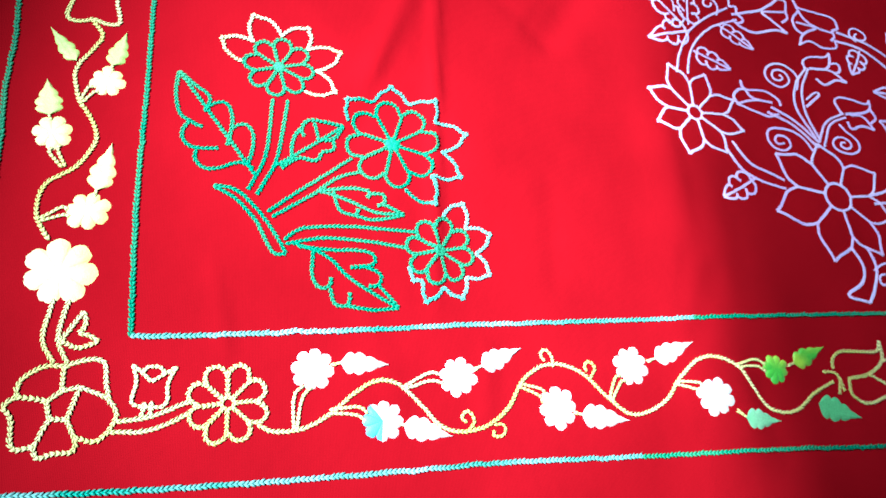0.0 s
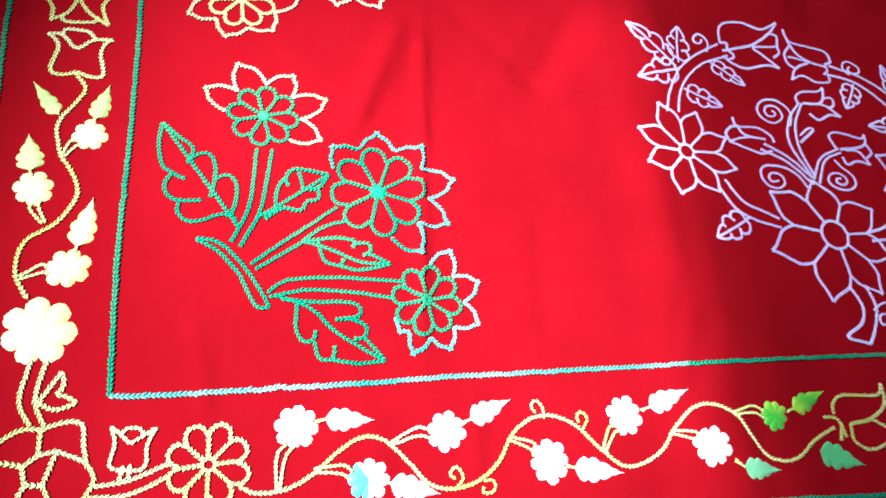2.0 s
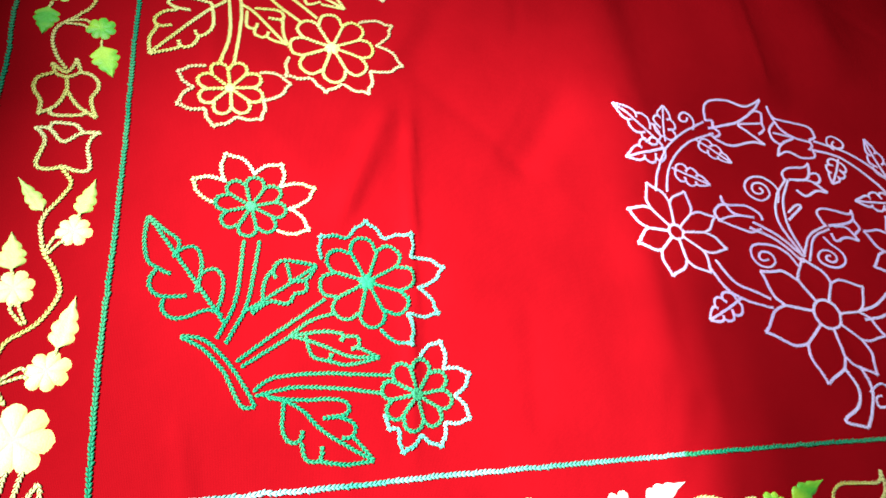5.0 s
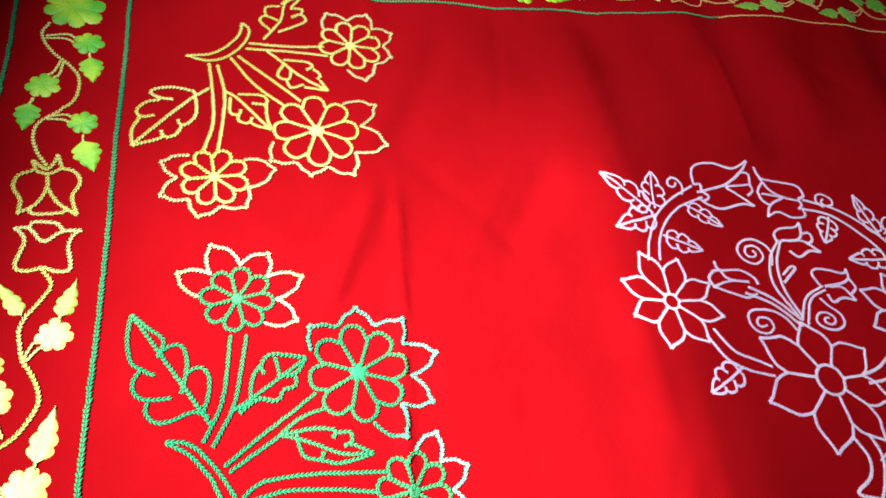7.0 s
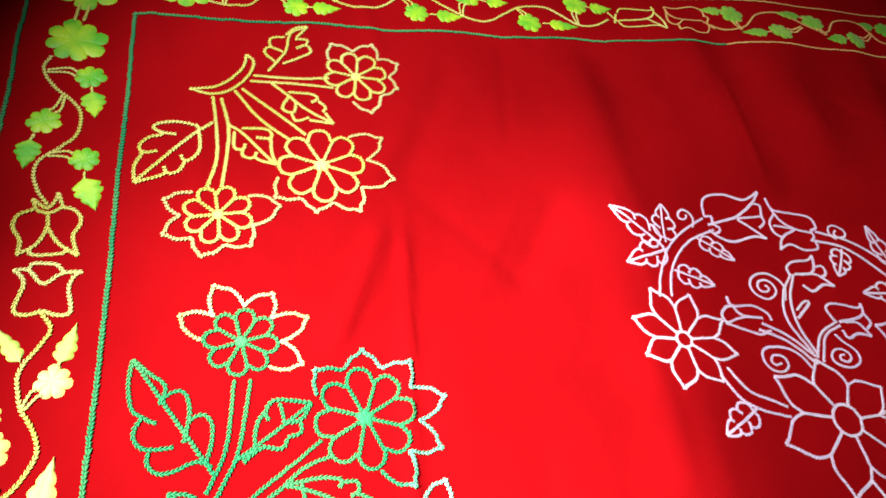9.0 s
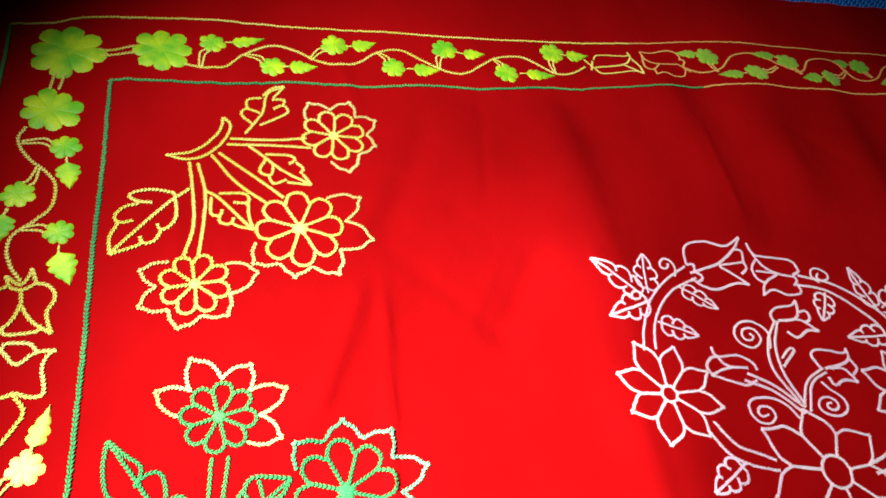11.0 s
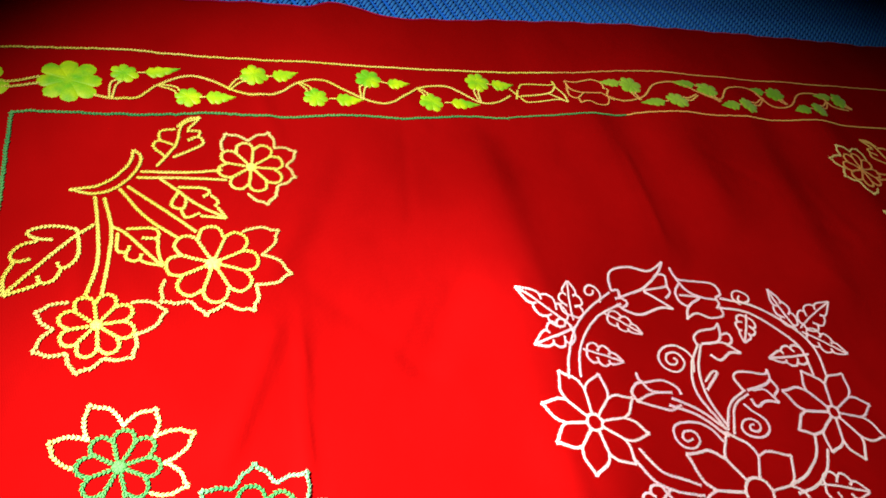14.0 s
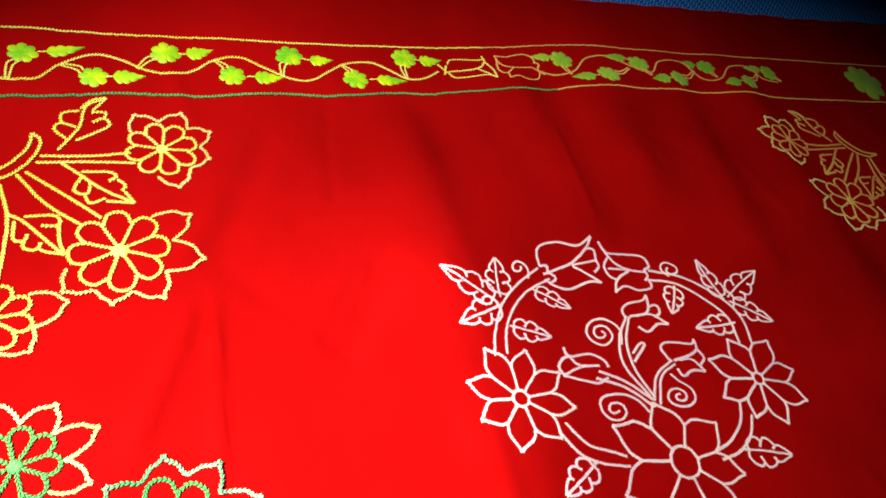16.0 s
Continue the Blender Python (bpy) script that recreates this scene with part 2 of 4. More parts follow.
class Stitches:
    """Collects chain-stitch links and satin fills of one motif."""

    def __init__(self):
        self.verts, self.faces = [], []

    def put(self, x, y, h):
        x, y = MAP[-1](x, y)
        self.verts.append((x, y, cloth_z(x, y) + h))

    def strand(self, points, radius):
        """A short bent yarn: five-sided, thick in the middle."""
        base, n = len(self.verts), len(points)
        for i, (x, y, h) in enumerate(points):
            a, b = points[max(0, i - 1)], points[min(n - 1, i + 1)]
            dx, dy = b[0] - a[0], b[1] - a[1]
            m = math.hypot(dx, dy) or 1.0
            rad = radius * (0.55 if i in (0, n - 1) else 1.0)
            for k in range(5):
                c, s = math.cos(k * 1.2566), math.sin(k * 1.2566)
                self.put(x - dy / m * c * rad, y + dx / m * c * rad, h + s * rad * 0.55)
        for i in range(n - 1):
            for k in range(5):
                u, v = base + i * 5 + k, base + i * 5 + (k + 1) % 5
                self.faces.append((u, v, v + 5, u + 5))
        self.faces.append(tuple(base + 4 - k for k in range(5)))
        self.faces.append(tuple(base + (n - 1) * 5 + k for k in range(5)))

    def core(self, pts, half, high):
        """A low rounded ribbon that the links of a row lie on."""
        base, n = len(self.verts), len(pts)
        for i, (x, y) in enumerate(pts):
            a, b = pts[max(0, i - 1)], pts[min(n - 1, i + 1)]
            dx, dy = b[0] - a[0], b[1] - a[1]
            m = math.hypot(dx, dy) or 1.0
            for u, h in ((-1, 0.0001), (-0.5, high), (0.5, high), (1, 0.0001)):
                self.put(x - dy / m * u * half, y + dx / m * u * half, h)
        for i in range(n - 1):
            for k in range(3):
                u = base + i * 4 + k
                self.faces.append((u, u + 4, u + 5, u + 1))

    def line(self, points, wide=0.00145, yarn=0.00070, uneven=0.00016):
        """A row of chain stitches."""
        pts = [(x + random.gauss(0, uneven), y + random.gauss(0, uneven)) for x, y in smooth_line(points, PITCH)]
        sway = wide * 0.05
        self.core(pts, wide * 0.55, 0.0007)
        for (ax, ay), (bx, by) in zip(pts, pts[1:]):
            dx, dy = bx - ax, by - ay
            m = math.hypot(dx, dy) or 1.0
            w = wide * random.uniform(0.88, 1.12) / m
            nx, ny = -dy * w, dx * w
            sway = -sway
            ax, ay = ax - dy / m * sway, ay + dx / m * sway
            j = random.uniform(-0.06, 0.06)
            for side in (1, -1):
                self.strand([(ax - dx * 0.10, ay - dy * 0.10, 0.0007), (ax + dx * (0.42 + j) + nx * side * 0.52, ay + dy * (0.42 + j) + ny * side * 0.52, 0.0011),
                             (ax + dx * 0.95 + nx * side * 1.05, ay + dy * 0.95 + ny * side * 1.05, 0.0006)], yarn)

    def fill_flower(self, centre, radius, lobes, turn, high=0.0022, first=0.0, last=1.0):
        """Padded satin stitch: threads run from the middle to a scalloped edge."""
        count, rings = lobes * 14, 5
        base = len(self.verts)
        self.put(*centre, high * 0.75)
        size = [random.uniform(0.93, 1.06) for _ in range(lobes + 1)]
        for k in range(count):
            a = 2 * math.pi * k / count
            lobe = abs(math.cos(lobes * a / 2))
            edge = radius * (0.76 + 0.27 * lobe ** 0.55) * random.uniform(0.97, 1.02) * size[int((k / count * lobes + 0.5) % lobes)]
            for j in range(1, rings + 1):
                s = j / rings
                h = high * (1 - s ** 4) * (0.74 + 0.26 * (lobe ** 0.5) * min(1, 0.5 + s)) + (0.00018 if k % 2 else 0.0) * (1 - 0.4 * s)
                self.put(centre[0] + edge * s * math.cos(a + turn), centre[1] + edge * s * math.sin(a + turn), h if j < rings else -0.0003)
        for k in range(round(count * first), round(count * last)):
            u, v = base + 1 + k * rings, base + 1 + (k + 1) % count * rings
            self.faces.append((base, u, v))
            for j in range(rings - 1):
                self.faces.append((u + j, u + j + 1, v + j + 1, v + j))

    def fill_leaf(self, root, tip, wide, high=0.0014, lobes=4):
        """Satin leaf: slanting threads on both sides of a sunk midrib."""
        dx, dy = tip[0] - root[0], tip[1] - root[1]
        long = math.hypot(dx, dy)
        count, across = 44, 8
        base = len(self.verts)
        for i in range(count + 1):
            s = i / count
            shape = math.sin(math.pi * min(1, s * 1.02) ** 0.62) ** 0.9 * (1 - 0.25 * s)
            shape *= 0.74 + 0.34 * abs(math.cos(lobes * math.pi * (s + 0.1))) ** 0.7 * (1 - 0.3 * s)
            half = max(0.0004, long * wide * 0.62 * shape)
            for j in range(across + 1):
                u = 2 * j / across - 1
                back = s - 0.06 * (1 - abs(u)) * (1 - s)
                h = high * (1 - abs(u) ** 3) * (0.74 + 0.26 * min(1, abs(u) * 3)) + (0.0002 if i % 2 else 0.0)
                h = -0.0003 if j in (0, across) else h
                self.put(root[0] + dx * back - dy / long * u * half, root[1] + dy * back + dx / long * u * half, h)
        for i in range(count):
            for j in range(across):
                u = base + i * (across + 1) + j
                self.faces.append((u, u + across + 1, u + across + 2, u + 1))

    def make(self, name, mat, parent, label=""):
        return part(name, self.verts, self.faces, mat, parent, label)


def polar(centre, angle, reach):
    a = radians(angle)
    return (centre[0] + reach * math.cos(a), centre[1] + reach * math.sin(a))


def bouquet(one, two, mat, label):
    s = Stitches()
    s.line(one), s.line(two)
    return s.make("bouquet", mat, cloth, label)


def border_vine(points, mat, label):
    s = Stitches()
    s.line(points)
    return s.make("border_vine", mat, cloth, label)


def stem(one, two, mat, parent):
    s = Stitches()
    gauge = THIN if mat is PINK else ()
    s.line(one, *gauge), s.line(two, *gauge)
    return s.make("stem", mat, parent)


def curl(points, mat, parent):
    s = Stitches()
    s.line(points, 0.0010, 0.00062)
    return s.make("curl", mat, parent)


def petals(s, centre, radius, count, turn, core):
    """Round petals: spokes from the core and a scalloped rim."""
    step = 360 / count
    for k in range(count):
        a = turn + k * step + random.uniform(-3, 3)
        s.line([polar(centre, a, core), polar(centre, a, radius * 0.78)])
        s.line([polar(centre, turn + k * step, radius * 0.76), polar(centre, turn + (k + 0.22) * step, radius * 0.99), polar(centre, turn + (k + 0.5) * step, radius * random.uniform(1.03, 1.09)),
                polar(centre, turn + (k + 0.78) * step, radius * 0.99), polar(centre, turn + (k + 1) * step, radius * 0.76)])


def double_flower(centre, radius, count, turn, tips, mat, outer, parent, label):
    s = Stitches()
    petals(s, centre, radius, count, turn, 0.002)
    s.fill_flower(centre, radius * 0.20, 5, 0.3, 0.0016)
    flower = s.make("flower", mat, parent, label)
    o = Stitches()
    tips = sorted(tips)
    gaps = [(b[0] - a[0]) for a, b in zip(tips, tips[1:])] + [tips[0][0] + 360 - tips[-1][0]]
    start = (gaps.index(max(gaps)) + 1) % len(tips)
    tips = tips[start:] + [(a + 360, r) for a, r in tips[:start]]
    mids = [(a[0] + b[0]) / 2 for a, b in zip(tips, tips[1:])]
    half = sum(b[0] - a[0] for a, b in zip(tips, tips[1:])) / (2 * (len(tips) - 1))
    mids = [tips[0][0] - half, *mids, tips[-1][0] + half]
    for (angle, reach), lo, hi in zip(tips, mids, mids[1:]):
        top = polar(centre, angle, reach)
        for side in (lo, hi):
            o.line([polar(centre, side, radius * 1.13), polar(centre, side * 0.84 + angle * 0.16, radius * 0.62 + reach * 0.36), polar(centre, side * 0.46 + angle * 0.54, radius * 0.2 + reach * 0.75), polar(centre, side * 0.15 + angle * 0.85, reach * 0.91), top])
    o.make("outer_petals", outer, parent, "pointed outer petals in a paler thread")
    return flower


def round_flower(centre, radius, count, turn, mat, parent):
    s = Stitches()
    petals(s, centre, radius, count, turn, radius * 0.17)
    s.line([polar(centre, a, radius * 0.17) for a in range(0, 361, 60)], 0.0010)
    return s.make("flower", mat, parent)


THIN = (0.00130, 0.00062)


def star_flower(centre, core, tips, mat, parent):
    """Pointed petals round an open ring."""
    s = Stitches()
    tips = sorted(tips)
    count = len(tips)
    s.line([polar(centre, a, core) for a in range(0, 361, 45)], *THIN)
    for k in range(count):
        a, b = tips[k], tips[(k + 1) % count]
        bend = b[0] + (360 if k == count - 1 else 0)
        mid, inner = (a[0] + bend) / 2, (a[1] + b[1]) / 2 * 0.62
        foot = polar(centre, mid, inner)
        s.line([polar(centre, mid, core), foot], *THIN)
        for end, reach in (a, (bend, b[1])):
            s.line([foot, polar(centre, mid * 0.70 + end * 0.30, reach * 0.77), polar(centre, mid * 0.38 + end * 0.62, reach * 0.86), polar(centre, mid * 0.12 + end * 0.88, reach * 0.95), polar(centre, end, reach * 1.03)], *THIN)
    return s.make("flower", mat, parent)


def leaf(root, tip, wide, lobes, mat, parent):
    """Outlined leaf: midrib, rounded lobes on both sides and short stitches that run in from the notches."""
    s = Stitches()
    dx, dy = tip[0] - root[0], tip[1] - root[1]
    long = math.hypot(dx, dy)
    fine = (0.0011, 0.00062) if wide > 0.011 else (0.0009, 0.0006)

    def at(along, side):
        return (root[0] + dx * along - dy / long * side, root[1] + dy * along + dx / long * side)

    s.line([at(0, 0), at(0.45, 0.02 * long), at(1, 0)], *fine)
    for sign in (1, -1):
        w = wide * sign * random.uniform(0.9, 1.05)
        n = random.uniform(0.36, 0.42)
        s.line([at(0.12, 0), at(0.10, 0.42 * w), at(0.19, 0.78 * w), at(0.31, 0.88 * w), at(n, 0.60 * w)], *fine)
        s.line([at(n, 0.60 * w), at(n - 0.05, 0.28 * w)], *fine)
        s.line([at(n, 0.60 * w), at(n + 0.06, 0.88 * w), at(n + 0.19, 0.80 * w), at(n + 0.27, 0.46 * w)], *fine)
        s.line([at(n + 0.27, 0.46 * w), at(n + 0.22, 0.24 * w)], *fine)
        s.line([at(n + 0.27, 0.46 * w), at(n + 0.35, 0.52 * w), at(n + 0.48, 0.28 * w), at(1, 0)], *fine)
    return s.make("leaf", mat, parent)


def outline(name, points, mat, parent):
    s = Stitches()
    for run in points:
        s.line(run, *(THIN if mat is PINK else ()))
    return s.make(name, mat, parent)


def fine_outline(name, points, mat, parent):
    s = Stitches()
    for run in points:
        s.line(run, 0.0010, 0.0008)
    return s.make(name, mat, parent)


def tulip(root, tip, wide, mat, parent, lily=True):
    """A bud seen from the side: a cup with two flared points; a lily opens in long petals, the other in a zigzag rim."""
    s = Stitches()
    dx, dy = tip[0] - root[0], tip[1] - root[1]
    long = math.hypot(dx, dy)

    def at(along, side):
        return (root[0] + dx * along - dy / long * side * wide, root[1] + dy * along + dx / long * side * wide)

    fine = (0.0016, 0.0009) if wide > 0.02 else (0.0010, 0.0008)
    for sign in (1, -1):
        if lily:
            s.line([at(0, 0.05 * sign), at(0.06, 0.55 * sign), at(0.28, 0.86 * sign), at(0.62, 0.78 * sign), at(1.0, 0.98 * sign)], *fine)
            s.line([at(0.10, 0), at(0.45, 0.12 * sign), at(0.75, 0.40 * sign), at(1.0, 0.98 * sign)], *fine)
            s.line([at(0.66, 0.30 * sign), at(0.88, 0.34 * sign), at(0.94, 0.0)], *fine)
        else:
            s.line([at(0, 0), at(0.02, 0.60 * sign), at(0.16, 0.80 * sign), at(0.6, 0.72 * sign), at(1.0, 1.0 * sign)], *fine)
            s.line([at(1.0, 1.0 * sign), at(0.86, 0.62 * sign), at(0.62, 0.05)], *fine)
            s.line([at(0.82, 0.50 * sign), at(0.98, 0.30 * sign), at(0.99, 0)], *fine)
    return s.make("tulip_bud", mat, parent)


def satin_flower(centre, radius, lobes, mat, parent):
    s = Stitches()
    s.fill_flower(centre, radius, lobes, random.uniform(0, 6), 0.0012 + radius * 0.025)
    return s.make("satin_flower", mat, parent)


def two_tone_flower(centre, radius, lobes, mat, second, parent):
    """A filled flower, three of whose petals are worked in a second colour."""
    for tone, first, last, label in ((mat, 0.0, 0.62, ""), (second, 0.62, 1.0, "petals in a second colour of thread")):
        s = Stitches()
        s.fill_flower(centre, radius, lobes, 4.6, 0.0012 + radius * 0.025, first, last)
        s.make("satin_flower" if tone is mat else "petals", tone, parent, label)


def satin_leaf(root, tip, wide, mat, parent):
    s = Stitches()
    s.fill_leaf(root, tip, wide)
    return s.make("satin_leaf", mat, parent)


def cluster(centre, radius, lobes, root, tip, joint, mat, parent, second=None, broad=0.0, leaf_mat=None):
    """A filled flower on a short double stalk with a filled leaf behind it."""
    if second:
        two_tone_flower(centre, radius, lobes, mat, second, parent)
    else:
        satin_flower(centre, radius, lobes, mat, parent)
    satin_leaf(root, tip, broad or (0.44 if math.dist(root, tip) > 0.030 else 0.60), leaf_mat or mat, parent)
    s, t = Stitches(), Stitches()
    dx, dy = centre[0] - joint[0], centre[1] - joint[1]
    n = math.hypot(dx, dy)
    off = 0.0028
    for sign in (1, -1):
        mx, my = -dy / n * off * sign, dx / n * off * sign
        s.line([(joint[0] + mx * 0.4, joint[1] + my * 0.4), (joint[0] + dx * 0.5 + mx - dy * 0.10, joint[1] + dy * 0.5 + my + dx * 0.10), (centre[0] - dx / n * radius * 0.8 + mx, centre[1] - dy / n * radius * 0.8 + my)], 0.0009, 0.0008)
        t.line([(centre[0] * 0.35 + root[0] * 0.65 + mx * 0.3, centre[1] * 0.35 + root[1] * 0.65 + my * 0.3), root], 0.0006, 0.0006)
    s.make("stalk", STALK.get(mat.name, mat), parent)
    t.make("leaf_stalk", STALK.get(mat.name, mat), parent)


STALK = {CREAM.name: CREAM_LINE, CREAM_LINE.name: CREAM_LINE, IVORY.name: CREAM_LINE, LIME.name: YELLOW, LEAF.name: TAN}


def edge_line(points, mat, wide=0.0017, yarn=0.00095):
    s = Stitches()
    s.line(points, wide, yarn, 0.00032)
    return s.make("border_line", mat, cloth, "straight border line of chain stitch")


# ---- room ----
for name, lo, hi, mat in (("floor", (-0.7, -2.2, -0.60), (3.0, 2.8, -0.50), FLOOR), ("ceiling", (-0.7, -2.2, 2.2), (3.0, 2.8, 2.3), WALL),
                          ("wall_east", (3.0, -2.2, -0.5), (3.1, 2.8, 2.2), WALL),
                          ("wall_south", (-0.7, -2.3, -0.5), (3.0, -2.2, 2.2), WALL), ("wall_north", (-0.7, 2.8, -0.5), (3.0, 2.9, 2.2), WALL)):
    tagged(box(name, lo, hi, mat), "plain painted room surface", name.split("_")[0], kind="structure")


def wall_with_opening(name, x0, x1, y0, y1, z0, z1, hole):
    """One wall mesh round a rectangular opening (y0, y1, z0, z1)."""
    b = bmesh.new()
    ys, zs = (y0, hole[0], hole[1], y1), (z0, hole[2], hole[3], z1)
    for i in range(3):
        for j in range(3):
            if (i, j) == (1, 1):
                continue
            made = bmesh.ops.create_cube(b, size=1.0)["verts"]
            for v in made:
                v.co = Vector(((x0 + x1) / 2 + v.co.x * (x1 - x0), (ys[i] + ys[i + 1]) / 2 + v.co.y * (ys[i + 1] - ys[i]), (zs[j] + zs[j + 1]) / 2 + v.co.z * (zs[j + 1] - zs[j])))
    bmesh.ops.remove_doubles(b, verts=b.verts, dist=1e-5)
    inner = [f for f in b.faces if sum(1 for g in b.faces if g is not f and (g.calc_center_median() - f.calc_center_median()).length < 1e-4)]
    bmesh.ops.delete(b, geom=inner, context="FACES_ONLY")
    me = bpy.data.meshes.new(name)
    b.to_mesh(me)
    b.free()
    me.materials.append(WALL)
    return tagged(new(name, me), "unseen painted wall with an opening, added to cut the key light", "wall", kind="structure")


# unseen wall added as a light cutter: opening's head sets the cloth's shade edge
wall_with_opening("beam_cut_wall", -0.70, -0.60, -2.2, 2.8, -0.5, 2.2, (-0.9, 1.1, 0.15, 1.119))

# bedspread: a wide sheet that hangs down at its edges
BED = (-0.52, -0.85, 1.75, 1.35)
nx, ny = 90, 76
verts, faces = [], []
for j in range(ny + 1):
    for i in range(nx + 1):
        x, y = BED[0] - 0.3 + (BED[2] - BED[0] + 0.6) * i / nx, BED[1] - 0.3 + (BED[3] - BED[1] + 0.6) * j / ny
        cx, cy = min(max(x, BED[0]), BED[2]), min(max(y, BED[1]), BED[3])
        over = math.hypot(x - cx, y - cy)
        z = 0.0010 * math.sin(9 * x + 2 * y) - min(0.47, over * 1.6) - 0.009
        verts.append((cx + (x - cx) * 0.15, cy + (y - cy) * 0.15, z))
for j in range(ny):
    for i in range(nx):
        a = j * (nx + 1) + i
        faces.append((a, a + 1, a + nx + 2, a + nx + 1))
bedspread = tagged(mesh_object("bedspread", verts, faces, BLUE), "bright blue woven bedspread with raised twisted cords", "bedspread")

# raised cords of the bedspread, each a twisted row of short slanting stitches
verts, faces = [], []
for k in range(130):
    y0 = k * 0.0062
    for ring in range(4):
        s = ring / 3 - 0.5
        px, py, h = s * 0.0135, y0 + s * 0.0100, 0.0018 * (1 - 4 * s * s) + 0.0004
        fat = 0.0031 * (1 - 2.4 * s * s)
        for c in range(5):
            a = c * 1.2566
            verts.append((px + 0.7 * fat * math.cos(a) * -0.5, py + fat * 0.8 * math.cos(a), h + 0.7 * fat * math.sin(a)))
    b = k * 20
    for ring in range(3):
        for c in range(5):
            u, v = b + ring * 5 + c, b + ring * 5 + (c + 1) % 5
            faces.append((u, v, v + 5, u + 5))
cord = mesh_object("cord", verts, faces, BLUE_CORD)
for k in range(124):
    ob = cord if k == 0 else new("cord", cord.data)
    ob.parent = bedspread
    ob.matrix_basis = pose(-0.30 + 0.01725 * k + random.uniform(-0.001, 0.001), 0.52, -0.0085, 0, 0, 17.5)

# ---- tablecloth ----


EDGE_X = (-0.231, 0.133, 0.174, 0.288, 0.325, 0.362, 0.405, 0.526, 0.640, 0.756, 0.889, 1.038, 1.193, 1.757)
EDGE_Y = (0.705, 0.725, 0.727, 0.729, 0.742, 0.731, 0.721, 0.732, 0.742, 0.747, 0.747, 0.745, 0.741, 0.749)


def far_edge(x):
    """The hand-cut far side of the cloth, a little ragged."""
    soft = sum(np.interp(x + d, EDGE_X, EDGE_Y) for d in (-0.010, -0.005, 0.0, 0.005, 0.010)) / 5
    return float(soft) + 0.0012 * math.sin(61 * x) + 0.0008 * math.sin(143 * x + 1)


nx, ny = 340, 180
verts, faces = [], []
for j in range(ny + 1):
    for i in range(nx + 1):
        x = -0.22 + 1.78 * i / nx
        lo = -0.21 + 0.006 * math.sin(9 * x)
        y = lo + (far_edge(x) - lo) * j / ny
        verts.append((x, y, cloth_z(x, y)))
for j in range(ny):
    for i in range(nx):
        a = j * (nx + 1) + i
        faces.append((a, a + 1, a + nx + 2, a + nx + 1))
cloth = tagged(mesh_object("tablecloth", verts, faces, RED), "bright red cotton tablecloth embroidered with flowers, on a blue bedspread", "tablecloth")
thick = cloth.modifiers.new("thickness", "SOLIDIFY")
thick.thickness, thick.offset = 0.0008, -1
# selvedge along the far side
verts, faces = [], []
for i in range(401):
    x = -0.22 + 1.78 * i / 400
    y = far_edge(x)
    z = cloth_z(x, y)
    verts += [(x, y - 0.0018, z + 0.0002), (x, y - 0.0008, z + 0.0008), (x, y + 0.0006, z + 0.0004), (x, y + 0.0009, z - 0.0012)]
    if i:
        b = 4 * i - 4
        faces += [(b + k, b + 4 + k, b + 5 + k, b + 1 + k) for k in range(3)]
part("hem", verts, faces, HEM, cloth, "magenta selvedge edge")

# border lines
wob = lambda a, b, n, amp, ph: [(a[0] + (b[0] - a[0]) * k / n + (amp * math.sin(2.3 * k + ph) if abs(b[1] - a[1]) > abs(b[0] - a[0]) else 0),
                                 a[1] + (b[1] - a[1]) * k / n + (amp * math.sin(1.9 * k + ph) if abs(b[1] - a[1]) <= abs(b[0] - a[0]) else 0)) for k in range(n + 1)]
edge_line([(-0.0004, -0.0016), (-0.0012, 0.0485), (-0.0013, 0.1053), (0.0011, 0.2055), (0.0020, 0.2948), (0.0016, 0.3597), (0.0032, 0.4451), (0.0028, 0.5388), (0.0036, 0.5471)], GREEN)
edge_line(wob((-0.0939, -0.0944), (-0.0876, 0.6172), 18, 0.0010, 1.4), GREEN)
edge_line([(-0.0004, -0.0018), (0.0482, -0.0030), (0.1049, -0.0027), (0.1663, -0.0030), (0.2268, -0.0020), (0.2880, -0.0025)], MINT)
edge_line([(0.2880, -0.0025), (0.3607, -0.0030), (0.4239, -0.0036)], GREEN_PALE)
edge_line([(0.4239, -0.0036), (0.5208, -0.0049), (0.6192, -0.0071), (0.8442, -0.0104), (1.2901, -0.0139)], GREEN)
edge_line([(-0.0939, -0.0944), (-0.0658, -0.0955), (0.0275, -0.0993), (0.1330, -0.1014), (0.1948, -0.1019)], MINT)
edge_line([(0.1948, -0.1019), (0.2525, -0.1023), (0.3589, -0.1068)], GREEN_PALE)
edge_line([(0.3589, -0.1068), (0.3904, -0.1082), (0.4864, -0.1117), (0.5827, -0.1166), (0.8448, -0.1224), (1.4156, -0.1288)], GREEN)
edge_line(wob((0.0036, 0.5471), (0.4993, 0.5517), 12, 0.0020, 0.0), GREEN, 0.0013, 0.0010)
edge_line([(0.4993, 0.5517), (0.5884, 0.5556), (0.6338, 0.5594), (0.6682, 0.5625)], GREEN, 0.0012, 0.0009)
edge_line([(0.6682, 0.5625), (0.7030, 0.5656), (0.8801, 0.5587), (1.0156, 0.5539), (1.3137, 0.5442)], TAN, 0.0011, 0.0009)
edge_line([(-0.0876, 0.6172), (-0.0525, 0.6212), (-0.0150, 0.6326), (0.0989, 0.6369), (0.1833, 0.6312), (0.2760, 0.6305), (0.3924, 0.6296), (0.4848, 0.6310), (0.5908, 0.6370)], YELLOW, 0.0011, 0.0009)
